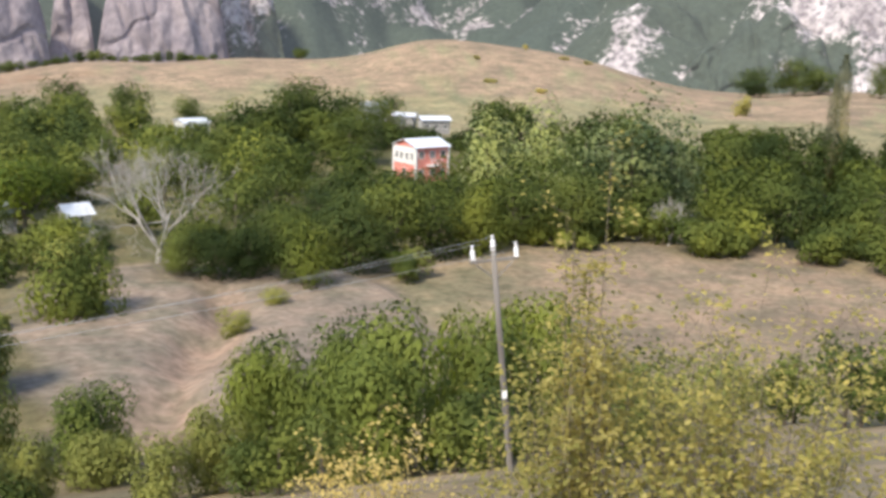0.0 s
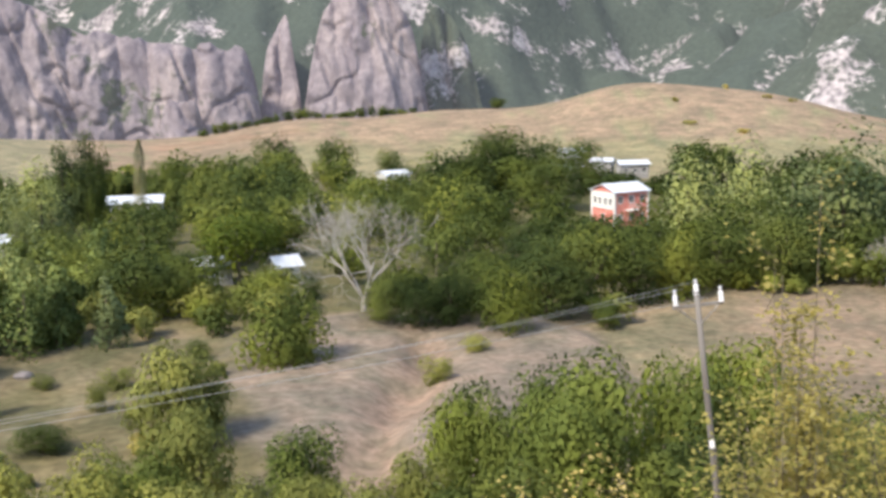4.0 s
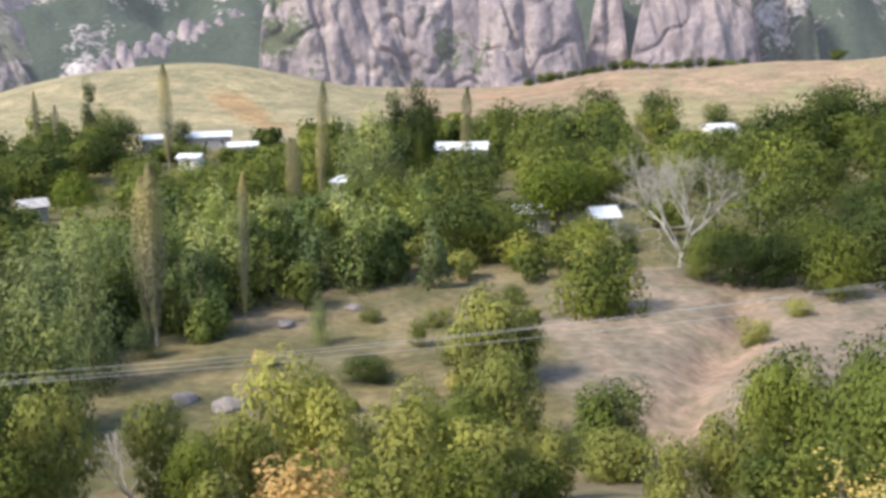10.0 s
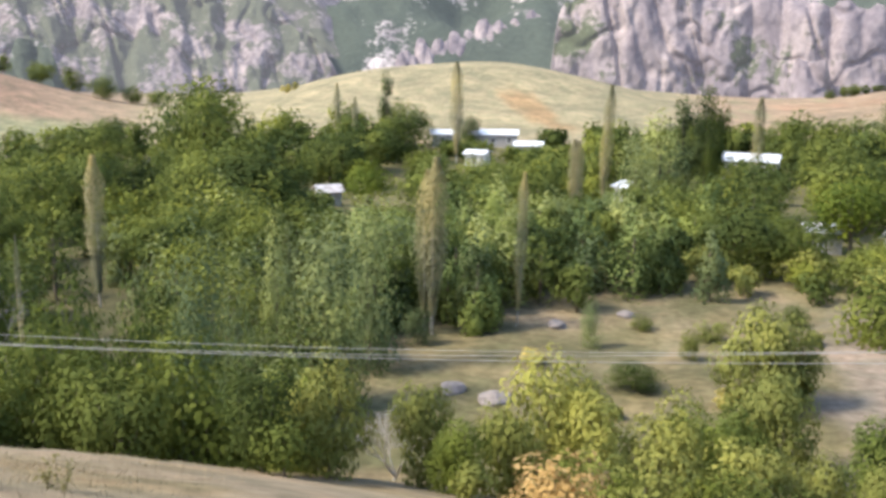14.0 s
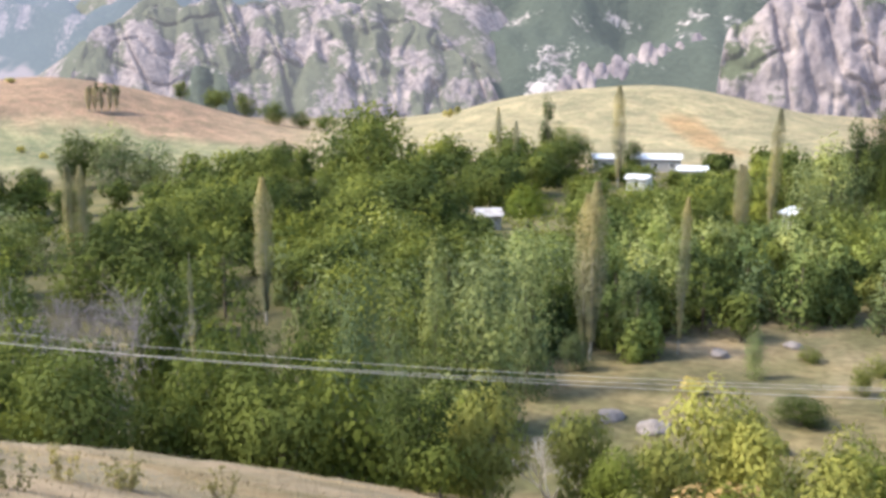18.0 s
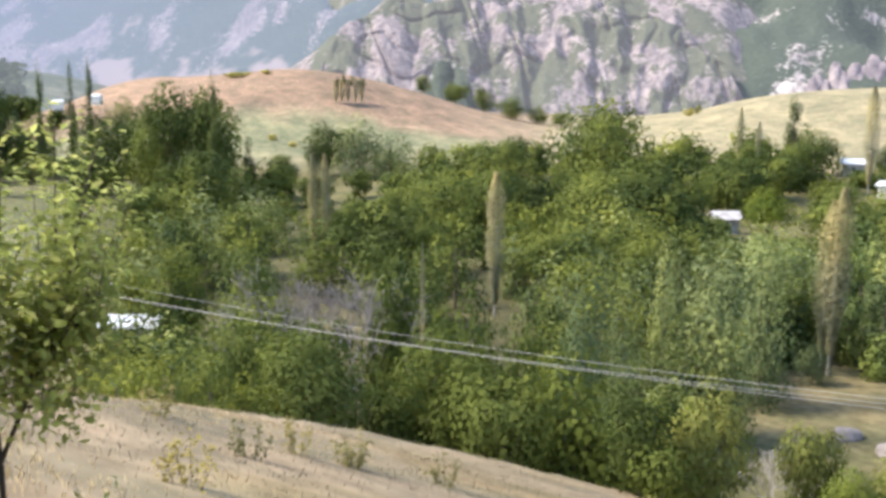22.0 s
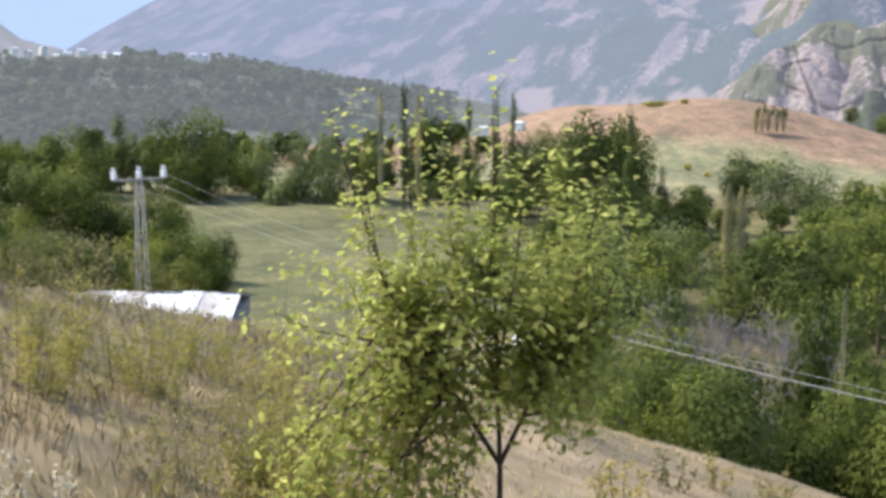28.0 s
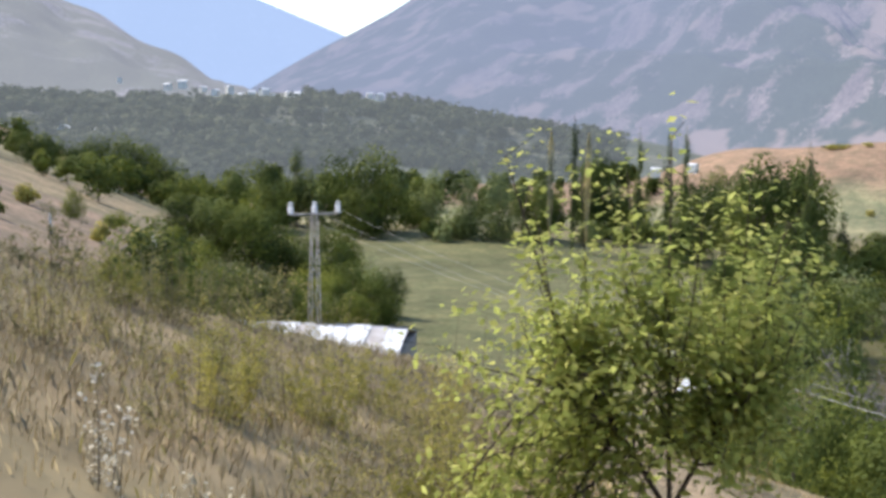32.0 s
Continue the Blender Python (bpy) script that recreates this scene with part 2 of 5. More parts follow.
MAT = {
    "ground": ground_material(),
    "walnut": leaf_material("walnut_leaf", (0.0739, 0.0991, 0.0252), (0.0907, 0.12, 0.0302), (0.118, 0.148, 0.0395)),
    "fruit": leaf_material("fruit_leaf", (0.101, 0.131, 0.0284), (0.129, 0.16, 0.0344), (0.163, 0.189, 0.0447)),
    "slope_bush": leaf_material("slope_bush_leaf", (0.17, 0.192, 0.05), (0.225, 0.245, 0.066), (0.3, 0.3, 0.09), vary=0.4),
    "bush": leaf_material("bush_leaf", (0.117, 0.155, 0.0353), (0.142, 0.182, 0.0412), (0.181, 0.218, 0.0529)),
    "lime": leaf_material("lime_leaf", (0.126, 0.162, 0.0225), (0.18, 0.225, 0.0315), (0.243, 0.27, 0.0495)),
    "willow": leaf_material("willow_leaf", (0.18, 0.22, 0.088), (0.215, 0.255, 0.104), (0.26, 0.3, 0.125)),
    "young": leaf_material("young_poplar_leaf", (0.15, 0.2, 0.06), (0.18, 0.23, 0.072), (0.22, 0.27, 0.09)),
    "poplar": leaf_material("poplar_leaf", (0.055, 0.08, 0.03), (0.085, 0.115, 0.042), (0.13, 0.155, 0.06)),
    "tan": leaf_material("tan_leaf", (0.3, 0.28, 0.15), (0.345, 0.32, 0.178), (0.4, 0.37, 0.21), 0.45),
    "autumn": leaf_material("autumn_leaf", (0.26, 0.26, 0.075), (0.45, 0.41, 0.12), (0.86, 0.68, 0.2), 0.5, None, 0.3),
    "gold": leaf_material("gold_leaf", (0.44, 0.37, 0.1), (0.6, 0.5, 0.16), (0.74, 0.63, 0.25), 0.5, None, 0.2),
    "orange": leaf_material("orange_leaf", (0.26, 0.18, 0.07), (0.34, 0.25, 0.11), (0.42, 0.34, 0.17)),
    "pear": leaf_material("pear_leaf", (0.17, 0.225, 0.052), (0.33, 0.385, 0.112), (0.54, 0.53, 0.2), 0.66, None, 0.0),
    "straw": leaf_material("straw", (0.36, 0.3, 0.19), (0.48, 0.4, 0.258), (0.6, 0.515, 0.35), 0.2),
    "weed": leaf_material("weed_leaf", (0.23, 0.215, 0.08), (0.31, 0.28, 0.105), (0.4, 0.345, 0.135)),
    "yellow_weed": leaf_material("yellow_weed_leaf", (0.26, 0.27, 0.06), (0.37, 0.35, 0.09), (0.5, 0.44, 0.14), 0.45, None, 0.3),
    "flower": leaf_material("pale_flower", (0.4, 0.38, 0.32), (0.5, 0.48, 0.42), (0.6, 0.58, 0.5)),
    "bark": plain_material("bark", (0.09, 0.07, 0.05), (0.2, 0.17, 0.13), 4.0, 0.95, 0, 0.02, (1, 1, 0.2)),
    "pear_bark": plain_material("pear_bark", (0.035, 0.027, 0.02), (0.085, 0.066, 0.05), 9.0, 0.95, 0, 0.01, (1, 1, 0.2)),
    "deadwood": plain_material("dead_wood", (0.28, 0.26, 0.23), (0.46, 0.43, 0.39), 3.0, 0.9, 0, 0.02, (1, 1, 0.2)),
    "thicket_wood": plain_material("thicket_wood", (0.15, 0.135, 0.135), (0.25, 0.23, 0.225), 3.0, 0.9, 0, 0.02, (1, 1, 0.2)),
    "pole": plain_material("weathered_pole", (0.14, 0.125, 0.115), (0.24, 0.225, 0.205), 3.0, 0.9, 0, 0.01, (1, 1, 0.1)),
    "porcelain": plain_material("white_porcelain", (0.75, 0.75, 0.76), (0.85, 0.85, 0.85), 5.0, 0.25),
    "steel": plain_material("galvanised_steel", (0.3, 0.29, 0.29), (0.45, 0.43, 0.42), 4.0, 0.6, 0.4),
    "wire": plain_material("aluminium_wire", (0.3, 0.3, 0.3), (0.4, 0.4, 0.4), 4.0, 0.6, 0.2),
    "tin": plain_material("tin_roof", (0.62, 0.64, 0.68), (0.82, 0.84, 0.86), 1.2, 0.45, 0.2),
    "rust_tin": plain_material("rusty_tin", (0.3, 0.26, 0.24), (0.6, 0.6, 0.62), 0.8, 0.6, 0.1),
    "white_wall": plain_material("whitewash", (0.62, 0.6, 0.57), (0.8, 0.79, 0.76), 1.5, 0.9),
    "pink_wall": plain_material("salmon_plaster", (0.6, 0.2, 0.16), (0.72, 0.3, 0.24), 1.5, 0.9),
    # grey block; on some houses the grey stands in for shaded walls
    "grey_wall": plain_material("grey_block_and_shade", (0.24, 0.235, 0.23), (0.38, 0.365, 0.35), 2.0, 0.9),
    "glass": plain_material("dark_glass", (0.03, 0.035, 0.04), (0.05, 0.06, 0.07), 2.0, 0.1),
    "stone": plain_material("field_stone", (0.19, 0.17, 0.16), (0.32, 0.28, 0.265), 1.5, 0.9, 0, 0.1),
    # cliff, slope, white_rock, rocky: last tuple is a faint emissive veil painting haze
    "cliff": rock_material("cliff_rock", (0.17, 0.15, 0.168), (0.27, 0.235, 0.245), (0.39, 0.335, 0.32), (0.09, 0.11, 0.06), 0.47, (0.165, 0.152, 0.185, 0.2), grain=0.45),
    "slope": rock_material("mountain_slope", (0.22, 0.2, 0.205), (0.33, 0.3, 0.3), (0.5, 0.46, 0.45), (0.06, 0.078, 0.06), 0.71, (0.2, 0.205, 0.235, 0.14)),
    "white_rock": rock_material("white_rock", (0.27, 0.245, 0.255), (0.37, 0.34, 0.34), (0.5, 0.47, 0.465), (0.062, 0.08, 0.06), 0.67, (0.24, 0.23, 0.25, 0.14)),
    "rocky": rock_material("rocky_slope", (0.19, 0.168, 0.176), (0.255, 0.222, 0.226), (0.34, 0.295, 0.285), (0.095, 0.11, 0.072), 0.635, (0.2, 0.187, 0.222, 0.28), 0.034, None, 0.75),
    # west side: lilac-blue emission paints haze, more of it farther out
    "hazy": rock_material("haze_glow_slope", (0.17, 0.15, 0.16), (0.22, 0.195, 0.2), (0.29, 0.255, 0.255), (0.07, 0.09, 0.065), 0.66, (0.165, 0.195, 0.29, 0.4, 0.8), 0.014, (0.29, 0.24, 0.225), 0.6),
    # left shoulder and far mountain: bluish base and strong emission paint the haze
    "distant": rock_material("haze_tinted_slope", (0.2, 0.22, 0.26), (0.26, 0.27, 0.3), (0.36, 0.35, 0.35), (0.13, 0.16, 0.13), 0.68, (0.21, 0.215, 0.26, 0.62), 0.01),
    "blue": rock_material("blue_haze_slope", (0.2, 0.25, 0.35), (0.25, 0.3, 0.4), (0.3, 0.35, 0.42), (0.2, 0.25, 0.3), 0.7, (0.25, 0.33, 0.51, 0.9)),
    # ridge and its wood: blue-grey emission laid over both as painted haze
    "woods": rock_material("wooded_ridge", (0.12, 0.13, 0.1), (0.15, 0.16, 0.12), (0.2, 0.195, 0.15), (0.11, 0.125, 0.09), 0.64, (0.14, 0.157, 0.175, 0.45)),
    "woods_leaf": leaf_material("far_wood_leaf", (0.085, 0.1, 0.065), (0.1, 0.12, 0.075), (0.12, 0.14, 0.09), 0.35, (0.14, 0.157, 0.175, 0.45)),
}

# ---- lattice noise for land and rock ----
LATTICE = np.random.RandomState(5).rand(256, 256)


def smooth(a, b, v):
    s = np.clip((v - a) / (b - a), 0, 1)
    return s * s * (3 - 2 * s)


def lattice(x, y):
    x, y = np.asarray(x, float), np.asarray(y, float)
    i, j = np.floor(x).astype(int), np.floor(y).astype(int)
    u, v = x - i, y - j
    u, v = u * u * (3 - 2 * u), v * v * (3 - 2 * v)
    g = lambda p, q: LATTICE[p % 256, q % 256]
    return (g(i, j) * (1 - u) + g(i + 1, j) * u) * (1 - v) + (g(i, j + 1) * (1 - u) + g(i + 1, j + 1) * u) * v


def layers(x, y, octaves=4):
    total, amp = 0.0, 0.5
    for k in range(octaves):
        total = total + amp * (lattice(x * 2 ** k + 17 * k, y * 2 ** k + 31 * k) - 0.5)
        amp *= 0.5
    return total


def spot(az, r):
    return -r * math.sin(radians(az)), r * math.cos(radians(az))


HILLS = ((-4.8, 455, 16.3, 48, 80), (1.0, 455, 10.2, 29, 70), (9.1, 450, 10.3, 58, 80), (17.7, 455, 4.9, 27, 80), (38.9, 420, 15.4, 53, 80), (46.1, 420, 4.8, 29, 80),
         (69.0, 385, 17.6, 35, 60), (76.3, 400, 14.5, 33, 70), (-19.8, 440, 4.9, 31, 80), (62.7, 395, 8.7, 33, 60))     # bearing, distance, height, half width, half depth


def gully(x, y):
    """Distance from the washed-out bank between the two fields."""
    (ax, ay), (bx, by) = spot(14.8, 62), spot(10.8, 95)
    t = np.clip(((x - ax) * (bx - ax) + (y - ay) * (by - ay)) / ((bx - ax) ** 2 + (by - ay) ** 2), 0, 1)
    return np.hypot(x - ax - t * (bx - ax), y - ay - t * (by - ay)) + 5 * layers(x / 5, y / 5, 3)


def land(x, y):
    """Height of the ground, with the eye at 0: a hillside that falls to a valley floor, field hills and the valley beyond."""
    x, y = np.asarray(x, float), np.asarray(y, float)
    r = np.hypot(x, y)
    d = -x * 0.3746 + y * 0.9272
    rise = np.where(d < 0, 70 * (1 - np.exp(np.minimum(0.42 * d, 0) / 70)), -0.42 * d)
    edge = -12.5 - 4.5 * smooth(-4, 0, y) - 12 * smooth(0, 13, y)
    g = np.maximum(edge - x, 0)
    side = -1.65 + rise - 9.5 * (1 - np.exp(-g / 26)) * smooth(-120, -20, d)
    side = side + 0.55 * layers(x / 9, y / 9) * smooth(4, 15, r)
    floor = -25 - 3.5 * smooth(120, 210, r) + 2.4 * layers(x / 45, y / 45)
    for az, dist, h, wide, deep in HILLS:
        cx, cy = spot(az, dist)
        ux, uy = cx / dist, cy / dist
        along, across = (x - cx) * ux + (y - cy) * uy, (x - cx) * uy - (y - cy) * ux
        floor = floor + h * np.exp(-(along / deep) ** 2 - (across / wide) ** 2)
    floor = floor - 14 * smooth(480, 600, r)
    # the ploughed field stands on a bank above the rough pasture
    cx, cy = spot(12, 86)
    floor = floor + 1.5 * smooth(1.12, 0.9, np.hypot((x - cx) / 17, (y - cy) / 24))
    floor = floor - 1.5 * np.exp(-(gully(x, y) / 2.2) ** 2)
    return 0.5 * (side + floor + np.sqrt((side - floor) ** 2 + 9))


def cover(x, y):
    """Colour of what grows on the ground: straw, ploughland, pasture, meadow, stubble."""
    x, y = np.asarray(x, float), np.asarray(y, float)
    r = np.hypot(x, y)
    az = np.degrees(np.arctan2(-x, y))
    n = layers(x / 30, y / 30, 5)
    m = layers(x / 6 + 9, y / 6, 4)
    col = np.zeros(x.shape + (3,)) + (0.26, 0.215, 0.15)

    def lay(mask, c):
        nonlocal col
        col = col * (1 - mask[..., None]) + mask[..., None] * np.array(c)
    lay(smooth(50, 62, r) * smooth(0.0, 0.2, n + 0.08 + 0.5 * m), (0.215, 0.19, 0.125))
    lay(0.7 * smooth(50, 60, r) * smooth(80, 70, r) * smooth(33, 37, az + 20 * m) * smooth(50, 44, az), (0.13, 0.15, 0.06))
    lay(smooth(0.08, 0.2, m) * (r < 60), (0.24, 0.19, 0.115))
    lay(0.85 * smooth(-0.12, 0.08, layers(x / 2.5 + 40, y / 2.5, 4)) * (r < 22) * smooth(82, 88, az), (0.2, 0.175, 0.1))
    lay(smooth(-2, -8, az) * smooth(75, 90, r) * (r < 135), (0.24, 0.19, 0.14))
    lay(smooth(30, 40, r) * (r < 170) * smooth(99, 102, az), (0.235, 0.185, 0.145))
    lay(smooth(80, 86, az) * (r < 34), (0.23, 0.19, 0.125))
    cx, cy = spot(12, 86)
    furrow = 0.5 + 0.5 * np.sin((x * 0.75 + y * 0.65) * 2.2 + 3 * n)
    field = smooth(1.2, 1.0, np.hypot((x - cx) / 17, (y - cy) / 24) + 0.5 * m)
    lay(field, (0.235, 0.2, 0.165))
    lay(0.8 * smooth(3.5, 1.0, gully(x, y)), (0.27, 0.2, 0.155))
    lay(field * furrow * 0.35, (0.19, 0.155, 0.12))
    lay(smooth(100, 118, r + 25 * m - 20 * smooth(4, -2, az)) * (r < 330) * (az < 75) * smooth(-40, -26, az), (0.13, 0.125, 0.065))
    lay(smooth(85, 110, r + 30 * m) * (r < 330) * smooth(72, 80, az) * smooth(108, 100, az), (0.125, 0.132, 0.072))
    lay(0.95 * smooth(57, 62, r) * smooth(106, 98, r) * smooth(19, 22, az + 12 * m) * smooth(50, 44, az) * smooth(-0.2, 0.1, n + 0.6 * m), (0.15, 0.135, 0.075))
    lay(0.6 * smooth(37, 42, r) * smooth(60, 52, r) * smooth(-8, -4, az) * smooth(52, 46, az), (0.15, 0.135, 0.08))
    lay(0.9 * smooth(35, 40, r + 6 * m) * smooth(200, 185, r) * smooth(46, 50, az) * smooth(80, 77, az), (0.085, 0.085, 0.045))
    far = smooth(240, 300, r + 60 * n)
    lay(far, (0.29, 0.225, 0.165))
    lay(far * smooth(370, 350, r + 80 * n) * smooth(26, 20, az), (0.26, 0.235, 0.145))
    lay(far * smooth(0.1, 0.25, m) * (az < 27), (0.25, 0.24, 0.15))
    lay(far * smooth(27, 30, az) * smooth(58, 54, az), (0.28, 0.255, 0.17))
    lay(far * smooth(54, 60, az) * smooth(335, 315, r + 70 * n), (0.22, 0.226, 0.142))
    lay(far * smooth(58, 62, az) * smooth(320, 340, r + 70 * n), (0.27, 0.195, 0.145))
    # a bare track down the field hill, and an eroded edge along the next one
    (ax, ay), (bx, by) = spot(37.6, 360), spot(34.9, 300)
    t = np.clip(((x - ax) * (bx - ax) + (y - ay) * (by - ay)) / ((bx - ax) ** 2 + (by - ay) ** 2), 0, 1)
    lay(0.8 * smooth(6, 3, np.hypot(x - ax - t * (bx - ax), y - ay - t * (by - ay)) + 8 * m), (0.3, 0.205, 0.115))
    lay(0.7 * smooth(392, 402, r + 40 * m) * smooth(440, 425, r) * smooth(16, 18, az) * smooth(26, 24, az) * smooth(-0.05, 0.1, m), (0.33, 0.21, 0.15))
    lay(smooth(500, 560, r), (0.1, 0.12, 0.07))
    return col


# ---- mesh helpers ----
def sheet(name, verts, faces, mat, parent=None, shade=False, label="", normals=None):
    me = bpy.data.meshes.new(name)
    me.from_pydata(np.asarray(verts, float).tolist(), [], np.asarray(faces, int).tolist() if isinstance(faces, np.ndarray) else faces)
    me.materials.append(mat)
    if shade:
        me.polygons.foreach_set("use_smooth", [True] * len(me.polygons))
    if normals is not None:
        me.normals_split_custom_set_from_vertices(np.asarray(normals, float).tolist())
    ob = new(name, me)
    ob.parent = parent
    if label:
        ob["label"] = label
    return ob


def part(name, bm, mat, parent, label=""):
    me = bpy.data.meshes.new(name)
    bm.to_mesh(me)
    bm.free()
    me.materials.append(mat)
    ob = new(name, me)
    ob.parent = parent
    if label:
        ob["label"] = label
    return ob


def grid_faces(rows, cols, wrap=False):
    i = np.arange(rows - 1)[:, None] * cols
    j = np.arange(cols - (0 if wrap else 1))[None, :]
    k = (j + 1) % cols
    return np.stack([i + j, i + k, i + cols + k, i + cols + j], -1).reshape(-1, 4)


def thing(name, m, label, category, group="", kind=""):
    ob = new(name)
    ob.matrix_basis = m
    return tagged(ob, label, category, group, kind)


class Tubes:
    """Tapered limbs, gathered into one mesh."""

    def __init__(self):
        self.v, self.f = [], []

    def limb(self, pts, radii, n=6):
        pts = [Vector(p) for p in pts]
        for k, (p, rad) in enumerate(zip(pts, radii)):
            way = (pts[min(k + 1, len(pts) - 1)] - pts[max(k - 1, 0)]).normalized()
            side = way.orthogonal().normalized()
            up = way.cross(side)
            base = len(self.v)
            for i in range(n):
                a = 2 * math.pi * i / n
                self.v.append(p + rad * (math.cos(a) * side + math.sin(a) * up))
            if k:
                for i in range(n):
                    j = (i + 1) % n
                    self.f.append((base - n + i, base - n + j, base + j, base + i))
        self.f.append(tuple(range(len(self.v) - n, len(self.v))))

    def mesh(self, name, mat, parent, label=""):
        return sheet(name, [tuple(p) for p in self.v], self.f, mat, parent, True, label)


def leaves(rng, centres, outward, size, slim=0.6, loose=0.45):
    """Four-cornered leaves or leaf sprays round the centres, turned loosely outward."""
    n = len(centres)
    nrm = outward + rng.normal(0, loose, (n, 3))
    nrm /= np.linalg.norm(nrm, axis=1)[:, None] + 1e-9
    ax = np.cross(nrm, rng.normal(0, 1, (n, 3)))
    ax /= np.linalg.norm(ax, axis=1)[:, None] + 1e-9
    bx = np.cross(nrm, ax)
    s = size * rng.uniform(0.6, 1.3, (n, 1))
    v = np.stack([centres - ax * s * 0.5, centres - bx * s * 0.5 * slim + nrm * s * 0.1, centres + ax * s * 0.5, centres + bx * s * 0.5 * slim + nrm * s * 0.1], 1)
    soft = outward / (np.linalg.norm(outward, axis=1)[:, None] + 1e-9) + rng.normal(0, 0.08, (n, 3))
    soft /= np.linalg.norm(soft, axis=1)[:, None] + 1e-9
    return v.reshape(-1, 3), np.arange(4 * n).reshape(-1, 4), np.repeat(soft, 4, axis=0)


# ---- trees ----
def blob_crown(rng, h, w, base, count, size, blobs, shape="round"):
    """Clumps of leaves: their centres lie in the crown's outline, uneven, with gaps."""
    if shape == "spindle":
        t = rng.uniform(0, 1, count)
        wide = 0.5 * w * (0.3 + 0.7 * smooth(0, 0.4, t)) * (1 - 0.75 * smooth(0.8, 1.0, t)) * (0.95 + 0.3 * (lattice(t * 8, 0 * t + count % 7 + 3 * rng.randint(5)) - 0.5))
        a, far = rng.uniform(0, 2 * np.pi, count), rng.uniform(0.1, 1, count) ** 0.5
        ring = np.stack([np.cos(a), np.sin(a), 0 * a], -1)
        pos = ring * (wide * far)[:, None] + np.stack([0 * t, 0 * t, base + (h - base) * t], -1)
        v, f, nv = leaves(rng, pos, ring + (0, 0, 0.3), size)
        return v, f, pos[:1], nv
    cs, rs = [], []
    for k in range(blobs):
        for _ in range(60):
            p = rng.uniform(-1, 1, 3)
            if shape == "column":
                ok = np.hypot(p[0], p[1]) < 0.75 * math.sin(math.pi * min(max((p[2] + 1.12) / 2.2, 0), 1)) ** 0.6
            elif shape == "plume":
                ok = np.hypot(p[0], p[1]) < 0.85 * (1 - ((p[2] + 1) / 2.1) ** 1.6)
            else:
                ok = 0.25 < np.linalg.norm(p) < 0.85
            if ok:
                break
        cs.append((p[0] * w / 2, p[1] * w / 2, base + (p[2] + 1) * (h - base) / 2))
        rs.append(rng.uniform(0.14, 0.3) * w)
    cs, rs = np.array(cs), np.array(rs)
    pick = rng.choice(blobs, count, p=rs ** 2 / (rs ** 2).sum())
    way = rng.normal(0, 1, (count, 3))
    way /= np.linalg.norm(way, axis=1)[:, None]
    rad = rs[pick] * rng.uniform(0.74, 1.08, count)
    tall = {"column": 1.8, "plume": 1.7}.get(shape, 0.85)
    pos = cs[pick] + way * rad[:, None] * (1, 1, tall)
    mid = np.array([0, 0, base + 0.45 * (h - base)])
    out = (pos - mid) / np.array([w / 2, w / 2, (h - base) / 2])
    v, f, nv = leaves(rng, pos, 0.75 * way + 0.55 * out + (0, 0, 0.25), size, 0.7, 0.3)
    return v, f, cs, nv


KINDS = {
    # kind: height, width, crown base, leaves, leaf size, clumps, outline, leaf, trunk radius, label, variants
    "walnut": (11, 10, 0.0, 4300, 0.44, 28, "round", "walnut", 0.24, "dark green broad-crowned walnut tree in the valley grove", 5),
    "fruit": (6, 6, 0.0, 2800, 0.31, 24, "round", "fruit", 0.13, "mid-green orchard tree with a low bushy crown", 5),
    "walnut_near": (11, 10, 0.1, 7200, 0.42, 34, "round", "bush", 0.2, "fresh green bushy tree on the slope", 3),
    "fruit_near": (6, 6, 0.05, 5200, 0.28, 30, "round", "slope_bush", 0.11, "yellow-green bushy fruit tree on the slope", 4),
    "willow_near": (10, 7, 0.1, 4200, 0.27, 36, "plume", "willow", 0.14, "grey-green feathery willow on the slope", 3),
    "autumnbush_near": (4, 4, 0.0, 4000, 0.2, 24, "round", "slope_bush", 0.05, "green and yellow bush on the dry slope", 3),
    "lime": (8, 7, 0.6, 2600, 0.36, 24, "round", "lime", 0.18, "bright yellow-green leafy tree among darker trees", 2),
    "willow": (10, 7, 0.1, 3000, 0.36, 30, "plume", "willow", 0.17, "grey-green feathery willow at the edge of the grove", 5),
    "youngpoplar": (10, 3, 0.0, 1800, 0.3, 26, "plume", "young", 0.08, "upright feathery young poplar in the thicket", 3),
    "poplar": (16, 4, 0.8, 3000, 0.36, 34, "column", "poplar", 0.2, "tall dark green columnar poplar", 3),
    "thinpoplar": (15, 1.6, 1.6, 4200, 0.17, 60, "spindle", "tan", 0.08, "slender pale poplar with dry tan foliage", 3),
    "autumnbush": (4, 4, 0.0, 1500, 0.27, 20, "round", "slope_bush", 0.06, "green and yellow bush on the dry slope", 3),
    "goldbush": (3, 3, 0.0, 1200, 0.2, 16, "round", "lime", 0.05, "small yellow-green autumn bush", 2),
    "orangebush": (3, 3, 0.0, 1200, 0.2, 16, "round", "orange", 0.05, "orange-brown autumn bush on the slope", 1),
    "scrub": (1.6, 2.2, 0.0, 420, 0.3, 10, "round", "autumn", 0.04, "low olive scrub bush on dry ground", 3),
}
STOCK = {}


